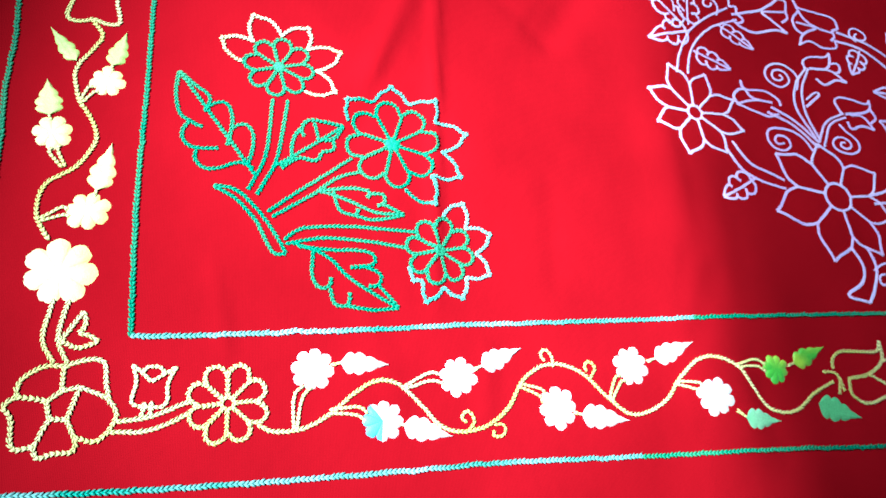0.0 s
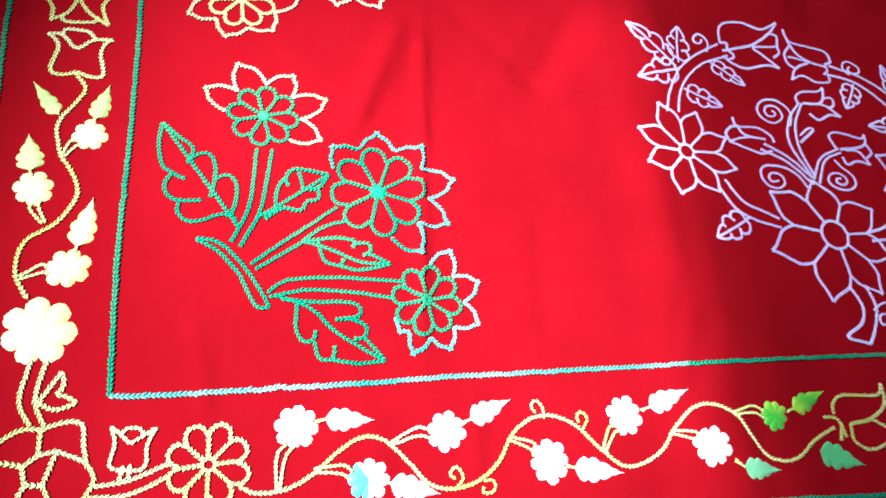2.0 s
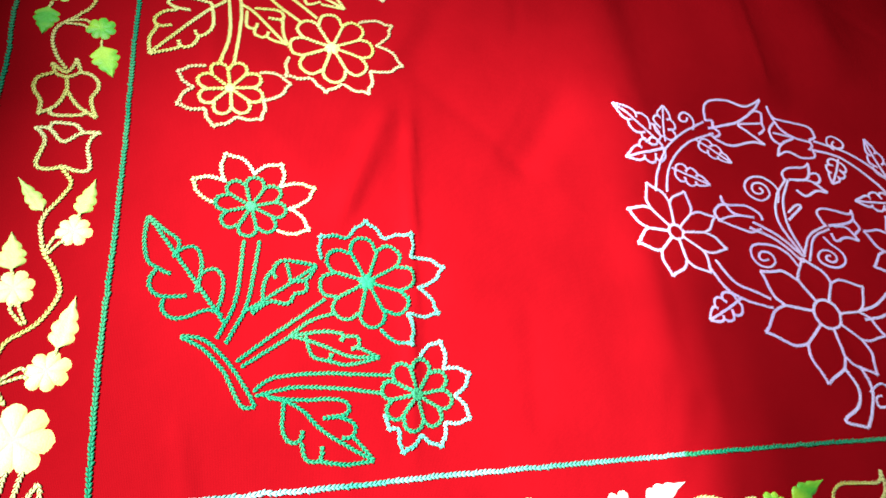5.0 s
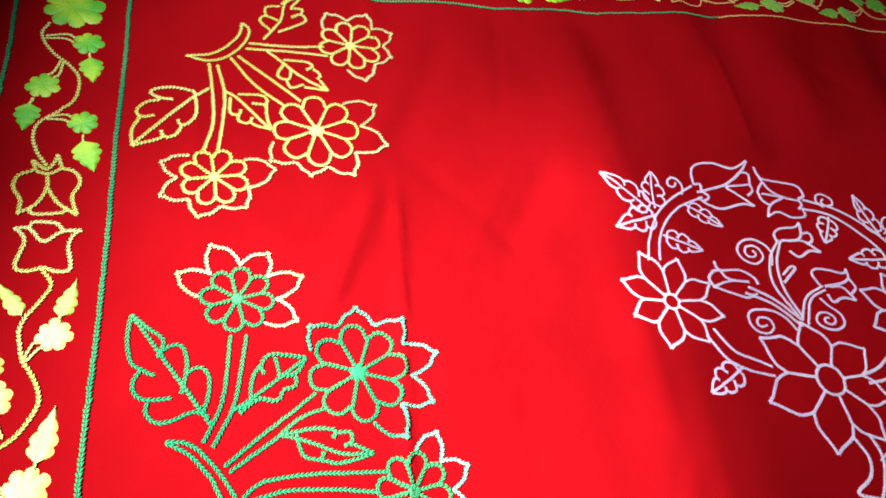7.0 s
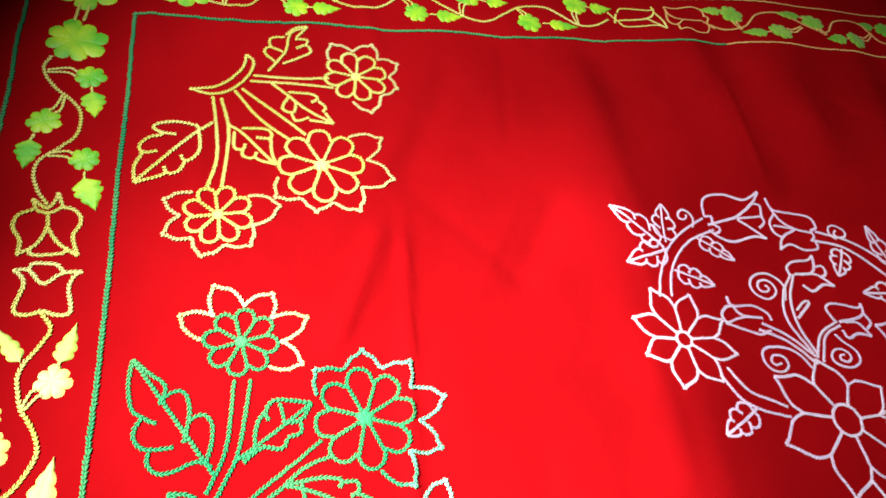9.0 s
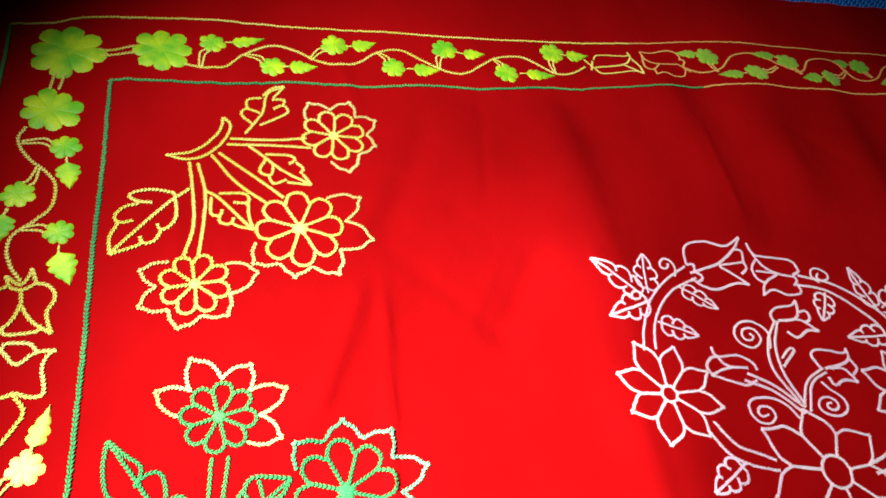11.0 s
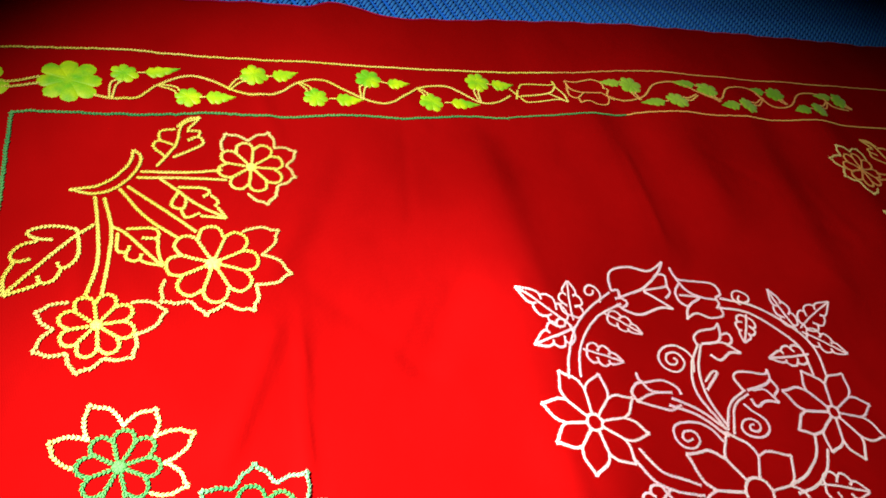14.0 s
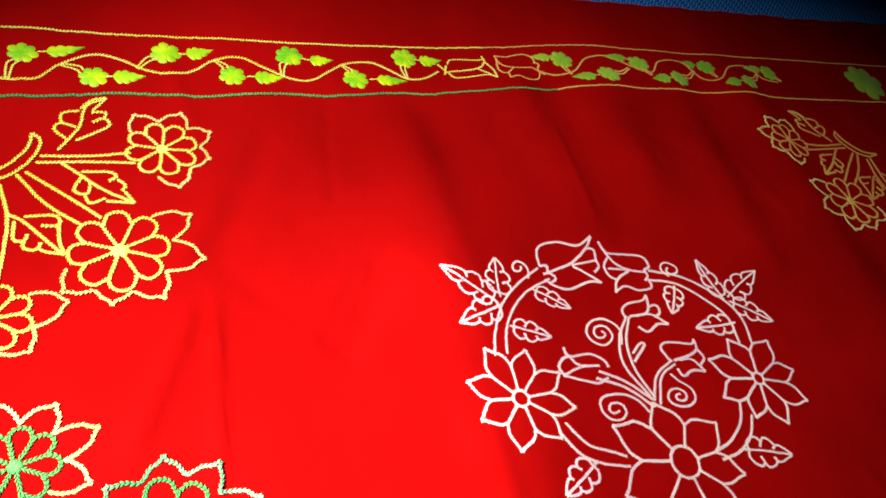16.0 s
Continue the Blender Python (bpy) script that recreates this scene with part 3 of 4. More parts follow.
edge_line([(0.5908, 0.6370), (0.7409, 0.6488), (0.8358, 0.6430), (0.9330, 0.6389), (1.1091, 0.6357), (1.4564, 0.6246)], TAN, 0.0010, 0.0008)
edge_line(wob((1.3137, 0.5442), (1.2901, -0.0139), 12, 0.001, 0.5), TAN)
edge_line(wob((1.4564, 0.6246), (1.4156, -0.1288), 12, 0.001, 0.1), TAN)

# green bouquet in the near corner
bq = bouquet([(0.0496, 0.1082), (0.0653, 0.1047), (0.0812, 0.0883), (0.0930, 0.0697), (0.1005, 0.0551)], [(0.0496, 0.1071), (0.0644, 0.0982), (0.0791, 0.0808), (0.0867, 0.0642), (0.0921, 0.0548), (0.1005, 0.0551)], GREEN, "stem bundle of green chain stitch")
double_flower((0.0970, 0.2120), 0.0252, 8, 104, [(152, 0.0512), (113, 0.0522), (58, 0.0464), (19, 0.0535), (-25, 0.0493)], GREEN, PALE_GOLD, bq, "green flower with cream pointed outer petals")
double_flower((0.1847, 0.1470), 0.0353, 8, 72, [(132, 0.0536), (88, 0.0539), (46, 0.0565), (10, 0.0650), (-27, 0.0625), (-60, 0.0624)], GREEN, GREEN_PALE, bq, "large green flower with pointed outer petals")
double_flower((0.2160, 0.0566), 0.0254, 8, 99, [(61, 0.0468), (18, 0.0457), (-27, 0.0444), (-69, 0.0420), (-109, 0.0438), (-134, 0.0338)], GREEN, MINT, bq, "green flower with pale mint outer petals")
stem([(0.0918, 0.1827), (0.0889, 0.1506), (0.0850, 0.1290), (0.0736, 0.1050)], [(0.1034, 0.1823), (0.0984, 0.1510), (0.0933, 0.1273), (0.0800, 0.1011)], GREEN, bq)
stem([(0.0875, 0.0876), (0.1136, 0.1069), (0.1346, 0.1208), (0.1516, 0.1335)], [(0.0907, 0.0835), (0.1221, 0.1031), (0.1389, 0.1156), (0.1603, 0.1220)], GREEN, bq)
stem([(0.0994, 0.0658), (0.1130, 0.0748), (0.1459, 0.0762), (0.1716, 0.0742), (0.1975, 0.0720)], [(0.1004, 0.0626), (0.1290, 0.0670), (0.1621, 0.0641), (0.1912, 0.0589)], GREEN, bq)
outline("leaf", [[(0.0787, 0.1170), (0.0229, 0.2031)], [(0.0229, 0.2031), (0.0209, 0.1851), (0.0241, 0.1673), (0.0303, 0.1612), (0.0408, 0.1555)], [(0.0314, 0.1603), (0.0264, 0.1526), (0.0275, 0.1442), (0.0347, 0.1382), (0.0524, 0.1380)], [(0.0368, 0.1362), (0.0359, 0.1287), (0.0422, 0.1216), (0.0536, 0.1221), (0.0671, 0.1271), (0.0776, 0.1223)], [(0.0229, 0.2031), (0.0353, 0.1911), (0.0458, 0.1812), (0.0418, 0.1693)], [(0.0418, 0.1683), (0.0459, 0.1748), (0.0563, 0.1775), (0.0615, 0.1682), (0.0616, 0.1555), (0.0586, 0.1405)], [(0.0616, 0.1555), (0.0710, 0.1592), (0.0774, 0.1511), (0.0765, 0.1361), (0.0734, 0.1264)]], GREEN, bq)
outline("leaf", [[(0.0912, 0.1240), (0.1184, 0.1414), (0.1460, 0.1611)], [(0.1460, 0.1611), (0.1300, 0.1645), (0.1183, 0.1649), (0.1131, 0.1572), (0.1153, 0.1509)], [(0.1131, 0.1572), (0.1089, 0.1527), (0.1058, 0.1419), (0.1049, 0.1300), (0.0933, 0.1263)], [(0.1237, 0.1631), (0.1259, 0.1515)], [(0.1460, 0.1611), (0.1386, 0.1500), (0.1291, 0.1484), (0.1248, 0.1503)], [(0.1376, 0.1478), (0.1376, 0.1403), (0.1280, 0.1376)], [(0.1280, 0.1365), (0.1238, 0.1298), (0.1102, 0.1324), (0.0976, 0.1233)]], GREEN, bq)
outline("leaf", [[(0.1253, 0.1054), (0.1467, 0.0977), (0.1672, 0.0879), (0.1897, 0.0857)], [(0.1253, 0.1054), (0.1476, 0.1074), (0.1636, 0.1049), (0.1616, 0.0995)], [(0.1626, 0.1027), (0.1744, 0.1022), (0.1745, 0.0947), (0.1692, 0.0933)], [(0.1734, 0.0946), (0.1897, 0.0857)], [(0.1360, 0.1048), (0.1403, 0.0900), (0.1522, 0.0851), (0.1543, 0.0906)], [(0.1522, 0.0851), (0.1672, 0.0815), (0.1897, 0.0857)]], GREEN, bq)
outline("leaf", [[(0.1047, 0.0638), (0.1292, 0.0532), (0.1485, 0.0336), (0.1811, 0.0123)], [(0.1089, 0.0608), (0.1333, 0.0576), (0.1537, 0.0573), (0.1644, 0.0535), (0.1634, 0.0459), (0.1463, 0.0442)], [(0.1548, 0.0456), (0.1689, 0.0387), (0.1669, 0.0300), (0.1593, 0.0297)], [(0.1669, 0.0300), (0.1766, 0.0186), (0.1811, 0.0123)], [(0.1196, 0.0570), (0.1187, 0.0388), (0.1231, 0.0295), (0.1305, 0.0297), (0.1325, 0.0372)], [(0.1315, 0.0287), (0.1339, 0.0171), (0.1434, 0.0153), (0.1454, 0.0249)], [(0.1434, 0.0153), (0.1595, 0.0115), (0.1811, 0.0123)]], GREEN, bq)
# bouquets in the two far corners


def far_bouquet(inner, outer, tone):
    bq = bouquet([(0.0538, 0.4566), (0.0717, 0.4518), (0.0895, 0.4579), (0.1041, 0.4747), (0.1101, 0.4920), (0.1035, 0.5025)], [(0.0538, 0.4566), (0.0736, 0.4596), (0.0872, 0.4687), (0.0986, 0.4831), (0.1026, 0.4946), (0.1035, 0.5025)], inner, "stem bundle of %s chain stitch" % tone)
    double_flower((0.0795, 0.3238), 0.0257, 8, 94, [(160, 0.0461), (-157, 0.0462), (-109, 0.0413), (-50, 0.0401), (9, 0.0511)], inner, STRAW, bq, tone + " flower with paler pointed outer petals")
    double_flower((0.1667, 0.3744), 0.0359, 8, 69, [(29, 0.0665), (-12, 0.0670), (-58, 0.0582), (-99, 0.0507), (-140, 0.0549)], inner, STRAW, bq, "large " + tone + " flower with paler pointed petals")
    double_flower((0.2063, 0.4815), 0.0289, 8, 79, [(117, 0.0480), (65, 0.0483), (24, 0.0491), (-19, 0.0432), (-76, 0.0475)], inner, STRAW, bq, "small " + tone + " flower with paler pointed petals")
    stem([(0.0739, 0.4487), (0.0779, 0.4052), (0.0774, 0.3769), (0.0705, 0.3501)], [(0.0813, 0.4472), (0.0871, 0.4170), (0.0867, 0.3886), (0.0821, 0.3501)], inner, bq)
    stem([(0.0927, 0.4571), (0.1135, 0.4259), (0.1405, 0.4009)], [(0.0990, 0.4599), (0.1326, 0.4288), (0.1543, 0.4076)], inner, bq)
    stem([(0.1063, 0.4694), (0.1480, 0.4679), (0.1836, 0.4658)], [(0.1093, 0.4764), (0.1478, 0.4746), (0.1802, 0.4778)], inner, bq)
    outline("leaf", [[(0.0745, 0.4192), (0.0478, 0.3950), (0.0143, 0.3565)], [(0.0620, 0.4148), (0.0462, 0.4188), (0.0316, 0.4174), (0.0256, 0.4126), (0.0318, 0.4077), (0.0444, 0.4056)], [(0.0340, 0.4046), (0.0226, 0.4015), (0.0156, 0.3922), (0.0199, 0.3860), (0.0302, 0.3881)], [(0.0188, 0.3860), (0.0129, 0.3704), (0.0143, 0.3554)], [(0.0620, 0.4148), (0.0643, 0.3942), (0.0615, 0.3831), (0.0522, 0.3769), (0.0490, 0.3842)], [(0.0522, 0.3769), (0.0473, 0.3668), (0.0390, 0.3650), (0.0357, 0.3723)], [(0.0379, 0.3649), (0.0287, 0.3609), (0.0143, 0.3554)]], inner, bq)
    outline("leaf", [[(0.0882, 0.4160), (0.0990, 0.4081), (0.1261, 0.3743)], [(0.0988, 0.4136), (0.1201, 0.4133), (0.1244, 0.4071), (0.1224, 0.4025), (0.1107, 0.4037)], [(0.1235, 0.4016), (0.1238, 0.3862), (0.1272, 0.3744)], [(0.0926, 0.4098), (0.0918, 0.3933), (0.0950, 0.3893), (0.1003, 0.3897), (0.1013, 0.3963)], [(0.0993, 0.3896), (0.0994, 0.3820), (0.1080, 0.3805), (0.1110, 0.3873)], [(0.1100, 0.3807), (0.1175, 0.3769), (0.1272, 0.3744)]], inner, bq)
    outline("leaf", [[(0.1255, 0.4680), (0.1396, 0.4538), (0.1571, 0.4366), (0.1800, 0.4209)], [(0.1406, 0.4573), (0.1622, 0.4560), (0.1677, 0.4509), (0.1612, 0.4459)], [(0.1677, 0.4475), (0.1743, 0.4404), (0.1712, 0.4345)], [(0.1734, 0.4336), (0.1800, 0.4209)], [(0.1407, 0.4517), (0.1345, 0.4378), (0.1443, 0.4332), (0.1473, 0.4445)], [(0.1422, 0.4319), (0.1466, 0.4234), (0.1583, 0.4278)], [(0.1584, 0.4245), (0.1800, 0.4209)]], inner, bq)
    outline("leaf", [[(0.1231, 0.4822), (0.1397, 0.5084), (0.1457, 0.5338), (0.1628, 0.5446)], [(0.1314, 0.4931), (0.1205, 0.5054), (0.1247, 0.5136), (0.1376, 0.5083)], [(0.1256, 0.5137), (0.1265, 0.5250), (0.1404, 0.5287)], [(0.1414, 0.5311), (0.1510, 0.5422), (0.1628, 0.5446)], [(0.1368, 0.4925), (0.1548, 0.5033), (0.1644, 0.5110), (0.1600, 0.5195), (0.1504, 0.5140)], [(0.1600, 0.5195), (0.1620, 0.5265), (0.1502, 0.5264)], [(0.1512, 0.5287), (0.1628, 0.5446)]], inner, bq)


far_bouquet(YELLOW, CREAM_YELLOW, "yellow")
MAP.append(lambda x, y: (-1.0954 * x + -0.0156 * y + 1.2371, 0.0102 * x + 0.9559 * y + 0.0046))
far_bouquet(TAN, TAN, "tan")
MAP.pop()
# left border
vine = border_vine([(-0.0547, 0.0665), (-0.0619, 0.0788), (-0.0641, 0.0892), (-0.0602, 0.1071), (-0.0431, 0.1194), (-0.0321, 0.1368), (-0.0312, 0.1483), (-0.0375, 0.1627), (-0.0446, 0.1749), (-0.0480, 0.1988), (-0.0371, 0.2183), (-0.0322, 0.2303), (-0.0405, 0.2434)], CREAM, "winding vine of cream chain stitch")
outline("flower", [[(-0.0385, -0.0196), (-0.0264, -0.0160), (-0.0152, -0.0178), (-0.0130, -0.0313), (-0.0108, -0.0417)], [(-0.0108, -0.0417), (-0.0056, -0.0530), (-0.0157, -0.0670), (-0.0290, -0.0642)], [(-0.0290, -0.0642), (-0.0289, -0.0725), (-0.0391, -0.0728), (-0.0492, -0.0751), (-0.0513, -0.0679)], [(-0.0513, -0.0679), (-0.0634, -0.0682), (-0.0656, -0.0507), (-0.0707, -0.0424), (-0.0637, -0.0370)], [(-0.0637, -0.0370), (-0.0628, -0.0277), (-0.0498, -0.0188), (-0.0385, -0.0196)], [(-0.0384, -0.0352), (-0.0385, -0.0196)], [(-0.0282, -0.0328), (-0.0108, -0.0417)], [(-0.0342, -0.0528), (-0.0290, -0.0642)], [(-0.0443, -0.0521), (-0.0513, -0.0679)], [(-0.0465, -0.0407), (-0.0637, -0.0370)]], CREAM_LINE, vine)
outline("flower_core", [[(-0.0384, -0.0352), (-0.0282, -0.0328)], [(-0.0282, -0.0328), (-0.0342, -0.0528)], [(-0.0342, -0.0528), (-0.0443, -0.0521)], [(-0.0443, -0.0521), (-0.0465, -0.0407)], [(-0.0465, -0.0407), (-0.0384, -0.0352)]], CREAM_LINE, vine)
outline("leaf", [[(-0.0418, -0.0029), (-0.0359, 0.0066), (-0.0299, 0.0164)], [(-0.0299, 0.0164), (-0.0277, 0.0080), (-0.0317, 0.0016)], [(-0.0317, 0.0016), (-0.0246, -0.0003), (-0.0194, -0.0042)], [(-0.0194, -0.0042), (-0.0316, -0.0078), (-0.0418, -0.0029)]], CREAM_LINE, vine)
satin_flower((-0.0464, 0.0439), 0.0239, 7, CREAM, vine)
stem([(-0.0482, 0.0250), (-0.0521, 0.0061), (-0.0520, -0.0043), (-0.0448, -0.0166)], [(-0.0391, 0.0243), (-0.0430, 0.0064), (-0.0428, -0.0051), (-0.0365, -0.0174)], CREAM_LINE, vine)
cluster((-0.0326, 0.0874), 0.0147, 7, (-0.0276, 0.1034), (-0.0200, 0.1395), (-0.0609, 0.0810), CREAM, vine)
cluster((-0.0596, 0.1469), 0.0137, 7, (-0.0627, 0.1613), (-0.0661, 0.1893), (-0.0502, 0.1201), CREAM_LINE, vine, leaf_mat=CREAM_LIME)
cluster((-0.0265, 0.1906), 0.0126, 7, (-0.0237, 0.2044), (-0.0157, 0.2334), (-0.0426, 0.1729), CREAM_LINE, vine, leaf_mat=CREAM_LIME)
satin_leaf((-0.0491, 0.2071), (-0.0679, 0.2341), 0.34, CREAM_LIME, vine)
outline("tulip_bud", [[(-0.0623, 0.2778), (-0.0561, 0.2719), (-0.0540, 0.2647), (-0.0579, 0.2486), (-0.0558, 0.2424), (-0.0455, 0.2420), (-0.0395, 0.2446), (-0.0323, 0.2408), (-0.0230, 0.2404), (-0.0210, 0.2448), (-0.0243, 0.2615), (-0.0214, 0.2714), (-0.0162, 0.2749)], [(-0.0623, 0.2778), (-0.0521, 0.2775), (-0.0417, 0.2656), (-0.0296, 0.2739), (-0.0162, 0.2749)], [(-0.0521, 0.2775), (-0.0501, 0.2829), (-0.0420, 0.2826), (-0.0337, 0.2811), (-0.0286, 0.2740)]], CREAM_LINE, vine)
vine = border_vine([(-0.0468, 0.3345), (-0.0563, 0.3507), (-0.0596, 0.3664), (-0.0558, 0.3786), (-0.0419, 0.3905), (-0.0320, 0.4041), (-0.0314, 0.4246), (-0.0389, 0.4379), (-0.0545, 0.4536), (-0.0651, 0.4730), (-0.0604, 0.4885)], YELLOW, "winding vine of yellow chain stitch")
outline("tulip_bud", [[(-0.0571, 0.3400), (-0.0509, 0.3341), (-0.0458, 0.3313), (-0.0418, 0.3370), (-0.0399, 0.3457)], [(-0.0571, 0.3400), (-0.0538, 0.3307)], [(-0.0399, 0.3457), (-0.0355, 0.3322)], [(-0.0538, 0.3296), (-0.0447, 0.3271), (-0.0355, 0.3322)], [(-0.0548, 0.3305), (-0.0659, 0.3254), (-0.0678, 0.3146), (-0.0616, 0.3033), (-0.0614, 0.2906)], [(-0.0355, 0.3322), (-0.0273, 0.3297), (-0.0210, 0.3194), (-0.0258, 0.3051), (-0.0205, 0.2885)], [(-0.0457, 0.3281), (-0.0444, 0.3143), (-0.0503, 0.2989), (-0.0624, 0.2905)], [(-0.0444, 0.3143), (-0.0340, 0.2980), (-0.0205, 0.2885)], [(-0.0534, 0.2965), (-0.0522, 0.2902), (-0.0308, 0.2908), (-0.0298, 0.2963)]], YELLOW, vine)
cluster((-0.0243, 0.3781), 0.0121, 7, (-0.0228, 0.3578), (-0.0120, 0.3287), (-0.0519, 0.3821), LIME, vine, broad=0.66)
cluster((-0.0588, 0.4167), 0.0137, 7, (-0.0663, 0.3957), (-0.0678, 0.3679), (-0.0462, 0.4437), LIME, vine, broad=0.66)
cluster((-0.0283, 0.4669), 0.0135, 7, (-0.0248, 0.4479), (-0.0201, 0.4203), (-0.0620, 0.4711), LIME, vine, broad=0.66)
satin_flower((-0.0437, 0.5087), 0.0262, 8, LIME, vine)
satin_flower((-0.0369, 0.5827), 0.0341, 8, LIME, vine)
stem([(-0.0465, 0.5335), (-0.0450, 0.5491), (-0.0432, 0.5578)], [(-0.0393, 0.5333), (-0.0368, 0.5501), (-0.0361, 0.5585)], YELLOW, vine)
# far border
vine = border_vine([(0.0679, 0.5723), (0.0883, 0.5674), (0.1064, 0.5701), (0.1253, 0.5887), (0.1530, 0.6025), (0.1760, 0.5958), (0.1981, 0.5822), (0.2200, 0.5774), (0.2421, 0.5826), (0.2653, 0.5990), (0.2910, 0.6035), (0.3137, 0.5897), (0.3377, 0.5748), (0.3595, 0.5719), (0.3834, 0.5856), (0.4029, 0.5983), (0.4319, 0.6020), (0.4506, 0.5926), (0.4719, 0.5778), (0.4945, 0.5792), (0.5159, 0.5917)], YELLOW, "winding vine of yellow chain stitch")
satin_flower((0.0464, 0.5906), 0.0290, 8, LIME, vine)
stem([(-0.0101, 0.5856), (0.0033, 0.5870), (0.0220, 0.5949)], [(-0.0089, 0.5789), (0.0035, 0.5802), (0.0222, 0.5861)], YELLOW, vine)
cluster((0.0938, 0.6033), 0.0135, 7, (0.1141, 0.6054), (0.1463, 0.6126), (0.0829, 0.5689), LIME, vine)
cluster((0.1525, 0.5727), 0.0136, 7, (0.1699, 0.5724), (0.1982, 0.5732), (0.1253, 0.5887), LIME, vine)
cluster((0.2185, 0.6062), 0.0149, 7, (0.2384, 0.6062), (0.2651, 0.6130), (0.1915, 0.5834), LIME, vine)
cluster((0.2802, 0.5773), 0.0141, 7, (0.3026, 0.5755), (0.3320, 0.5753), (0.2642, 0.5988), LIME, vine)
cluster((0.3431, 0.6099), 0.0155, 7, (0.3649, 0.6029), (0.3902, 0.6030), (0.3309, 0.5773), LIME, vine)
cluster((0.4111, 0.5753), 0.0147, 7, (0.4355, 0.5748), (0.4707, 0.5733), (0.3994, 0.5968), LIME, vine)
cluster((0.4778, 0.6124), 0.0161, 7, (0.4968, 0.6095), (0.5254, 0.6111), (0.4719, 0.5789), LIME, vine)
fine_outline("tulip_bud", [[(0.5182, 0.6044), (0.5278, 0.5887)], [(0.5290, 0.6025), (0.5218, 0.5858)], [(0.5314, 0.6050), (0.5398, 0.6130), (0.5784, 0.6125), (0.5820, 0.6201)], [(0.5820, 0.6201), (0.5820, 0.6096), (0.5674, 0.5959), (0.5290, 0.5910)], [(0.5820, 0.6096), (0.5880, 0.5927), (0.5868, 0.5773)], [(0.5674, 0.5959), (0.5747, 0.5898), (0.5868, 0.5773)], [(0.5278, 0.5887), (0.5362, 0.5795), (0.5758, 0.5830), (0.5868, 0.5773)]], YELLOW, vine)
vine = border_vine([(0.6541, 0.5968), (0.6776, 0.5885), (0.7088, 0.5967), (0.7405, 0.6235), (0.7786, 0.6276), (0.8053, 0.6073), (0.8310, 0.5930), (0.8569, 0.6166), (0.9014, 0.6201), (0.9220, 0.5865), (0.9529, 0.5852), (0.9866, 0.6111), (1.0283, 0.6154), (1.0440, 0.5921), (1.0726, 0.5849)], TAN, "winding vine of tan chain stitch")
fine_outline("tulip_bud", [[(0.6003, 0.6216), (0.6148, 0.6202), (0.6432, 0.6270), (0.6555, 0.6199), (0.6541, 0.6101)], [(0.6003, 0.6216), (0.6026, 0.6066), (0.6148, 0.5999), (0.6479, 0.6022)], [(0.6014, 0.6158), (0.5952, 0.5937), (0.6037, 0.5864), (0.6196, 0.5994)], [(0.6062, 0.5868), (0.6049, 0.5771)], [(0.6049, 0.5771), (0.6208, 0.5827), (0.6306, 0.5776), (0.6478, 0.5805), (0.6565, 0.5947)], [(0.6554, 0.6115), (0.6603, 0.6083), (0.6541, 0.5968), (0.6627, 0.5893)], [(0.6479, 0.6022), (0.6565, 0.5947)]], TAN, vine)
cluster((0.6989, 0.6187), 0.0172, 7, (0.6828, 0.6230), (0.6518, 0.6231), (0.7012, 0.5897), LEAF, vine)
cluster((0.7593, 0.5902), 0.0165, 7, (0.7351, 0.5862), (0.6987, 0.5847), (0.7988, 0.6028), LEAF, vine)
cluster((0.8209, 0.6127), 0.0165, 7, (0.8041, 0.6243), (0.7698, 0.6292), (0.8283, 0.5877), LEAF, vine)
cluster((0.8757, 0.5838), 0.0156, 7, (0.8550, 0.5818), (0.8257, 0.5813), (0.9156, 0.6031), LEAF, vine)
cluster((0.9425, 0.6112), 0.0155, 7, (0.9238, 0.6152), (0.9001, 0.6213), (0.9489, 0.5884), LEAF, vine)
cluster((1.0071, 0.5819), 0.0147, 7, (0.9834, 0.5796), (0.9541, 0.5754), (1.0388, 0.6015), LEAF, vine)
cluster((1.0661, 0.6045), 0.0155, 7, (1.0512, 0.6117), (1.0173, 0.6130), (1.0808, 0.5871), LEAF, vine)
satin_flower((1.2760, 0.5903), 0.0384, 7, LEAF, vine)
# near border
vine = border_vine([(0.0808, -0.0643), (0.0913, -0.0693), (0.1103, -0.0688), (0.1293, -0.0599), (0.1452, -0.0476), (0.1612, -0.0398), (0.1762, -0.0426), (0.1914, -0.0571), (0.2056, -0.0739), (0.2230, -0.0789), (0.2415, -0.0752), (0.2579, -0.0639), (0.2699, -0.0464), (0.2863, -0.0362), (0.3040, -0.0356), (0.3208, -0.0438), (0.3366, -0.0608), (0.3524, -0.0746), (0.3682, -0.0753), (0.3874, -0.0671), (0.4008, -0.0516), (0.4189, -0.0379), (0.4349, -0.0364), (0.4534, -0.0457), (0.4640, -0.0619), (0.4745, -0.0770), (0.4884, -0.0833), (0.5047, -0.0819), (0.5222, -0.0705), (0.5431, -0.0622)], CREAM, "winding vine of cream chain stitch")
round_flower((0.0617, -0.0490), 0.0247, 8, 91, CREAM, vine)
stem([(-0.0056, -0.0562), (0.0140, -0.0546), (0.0378, -0.0465)], [(-0.0086, -0.0626), (0.0141, -0.0630), (0.0378, -0.0539)], CREAM_LINE, vine)
tulip((0.0129, -0.0484), (0.0158, -0.0220), 0.0136, CREAM_LINE, vine, False)
stem([(0.0108, -0.0452), (0.0088, -0.0537)], [(0.0149, -0.0451), (0.0139, -0.0536)], CREAM_LINE, vine)
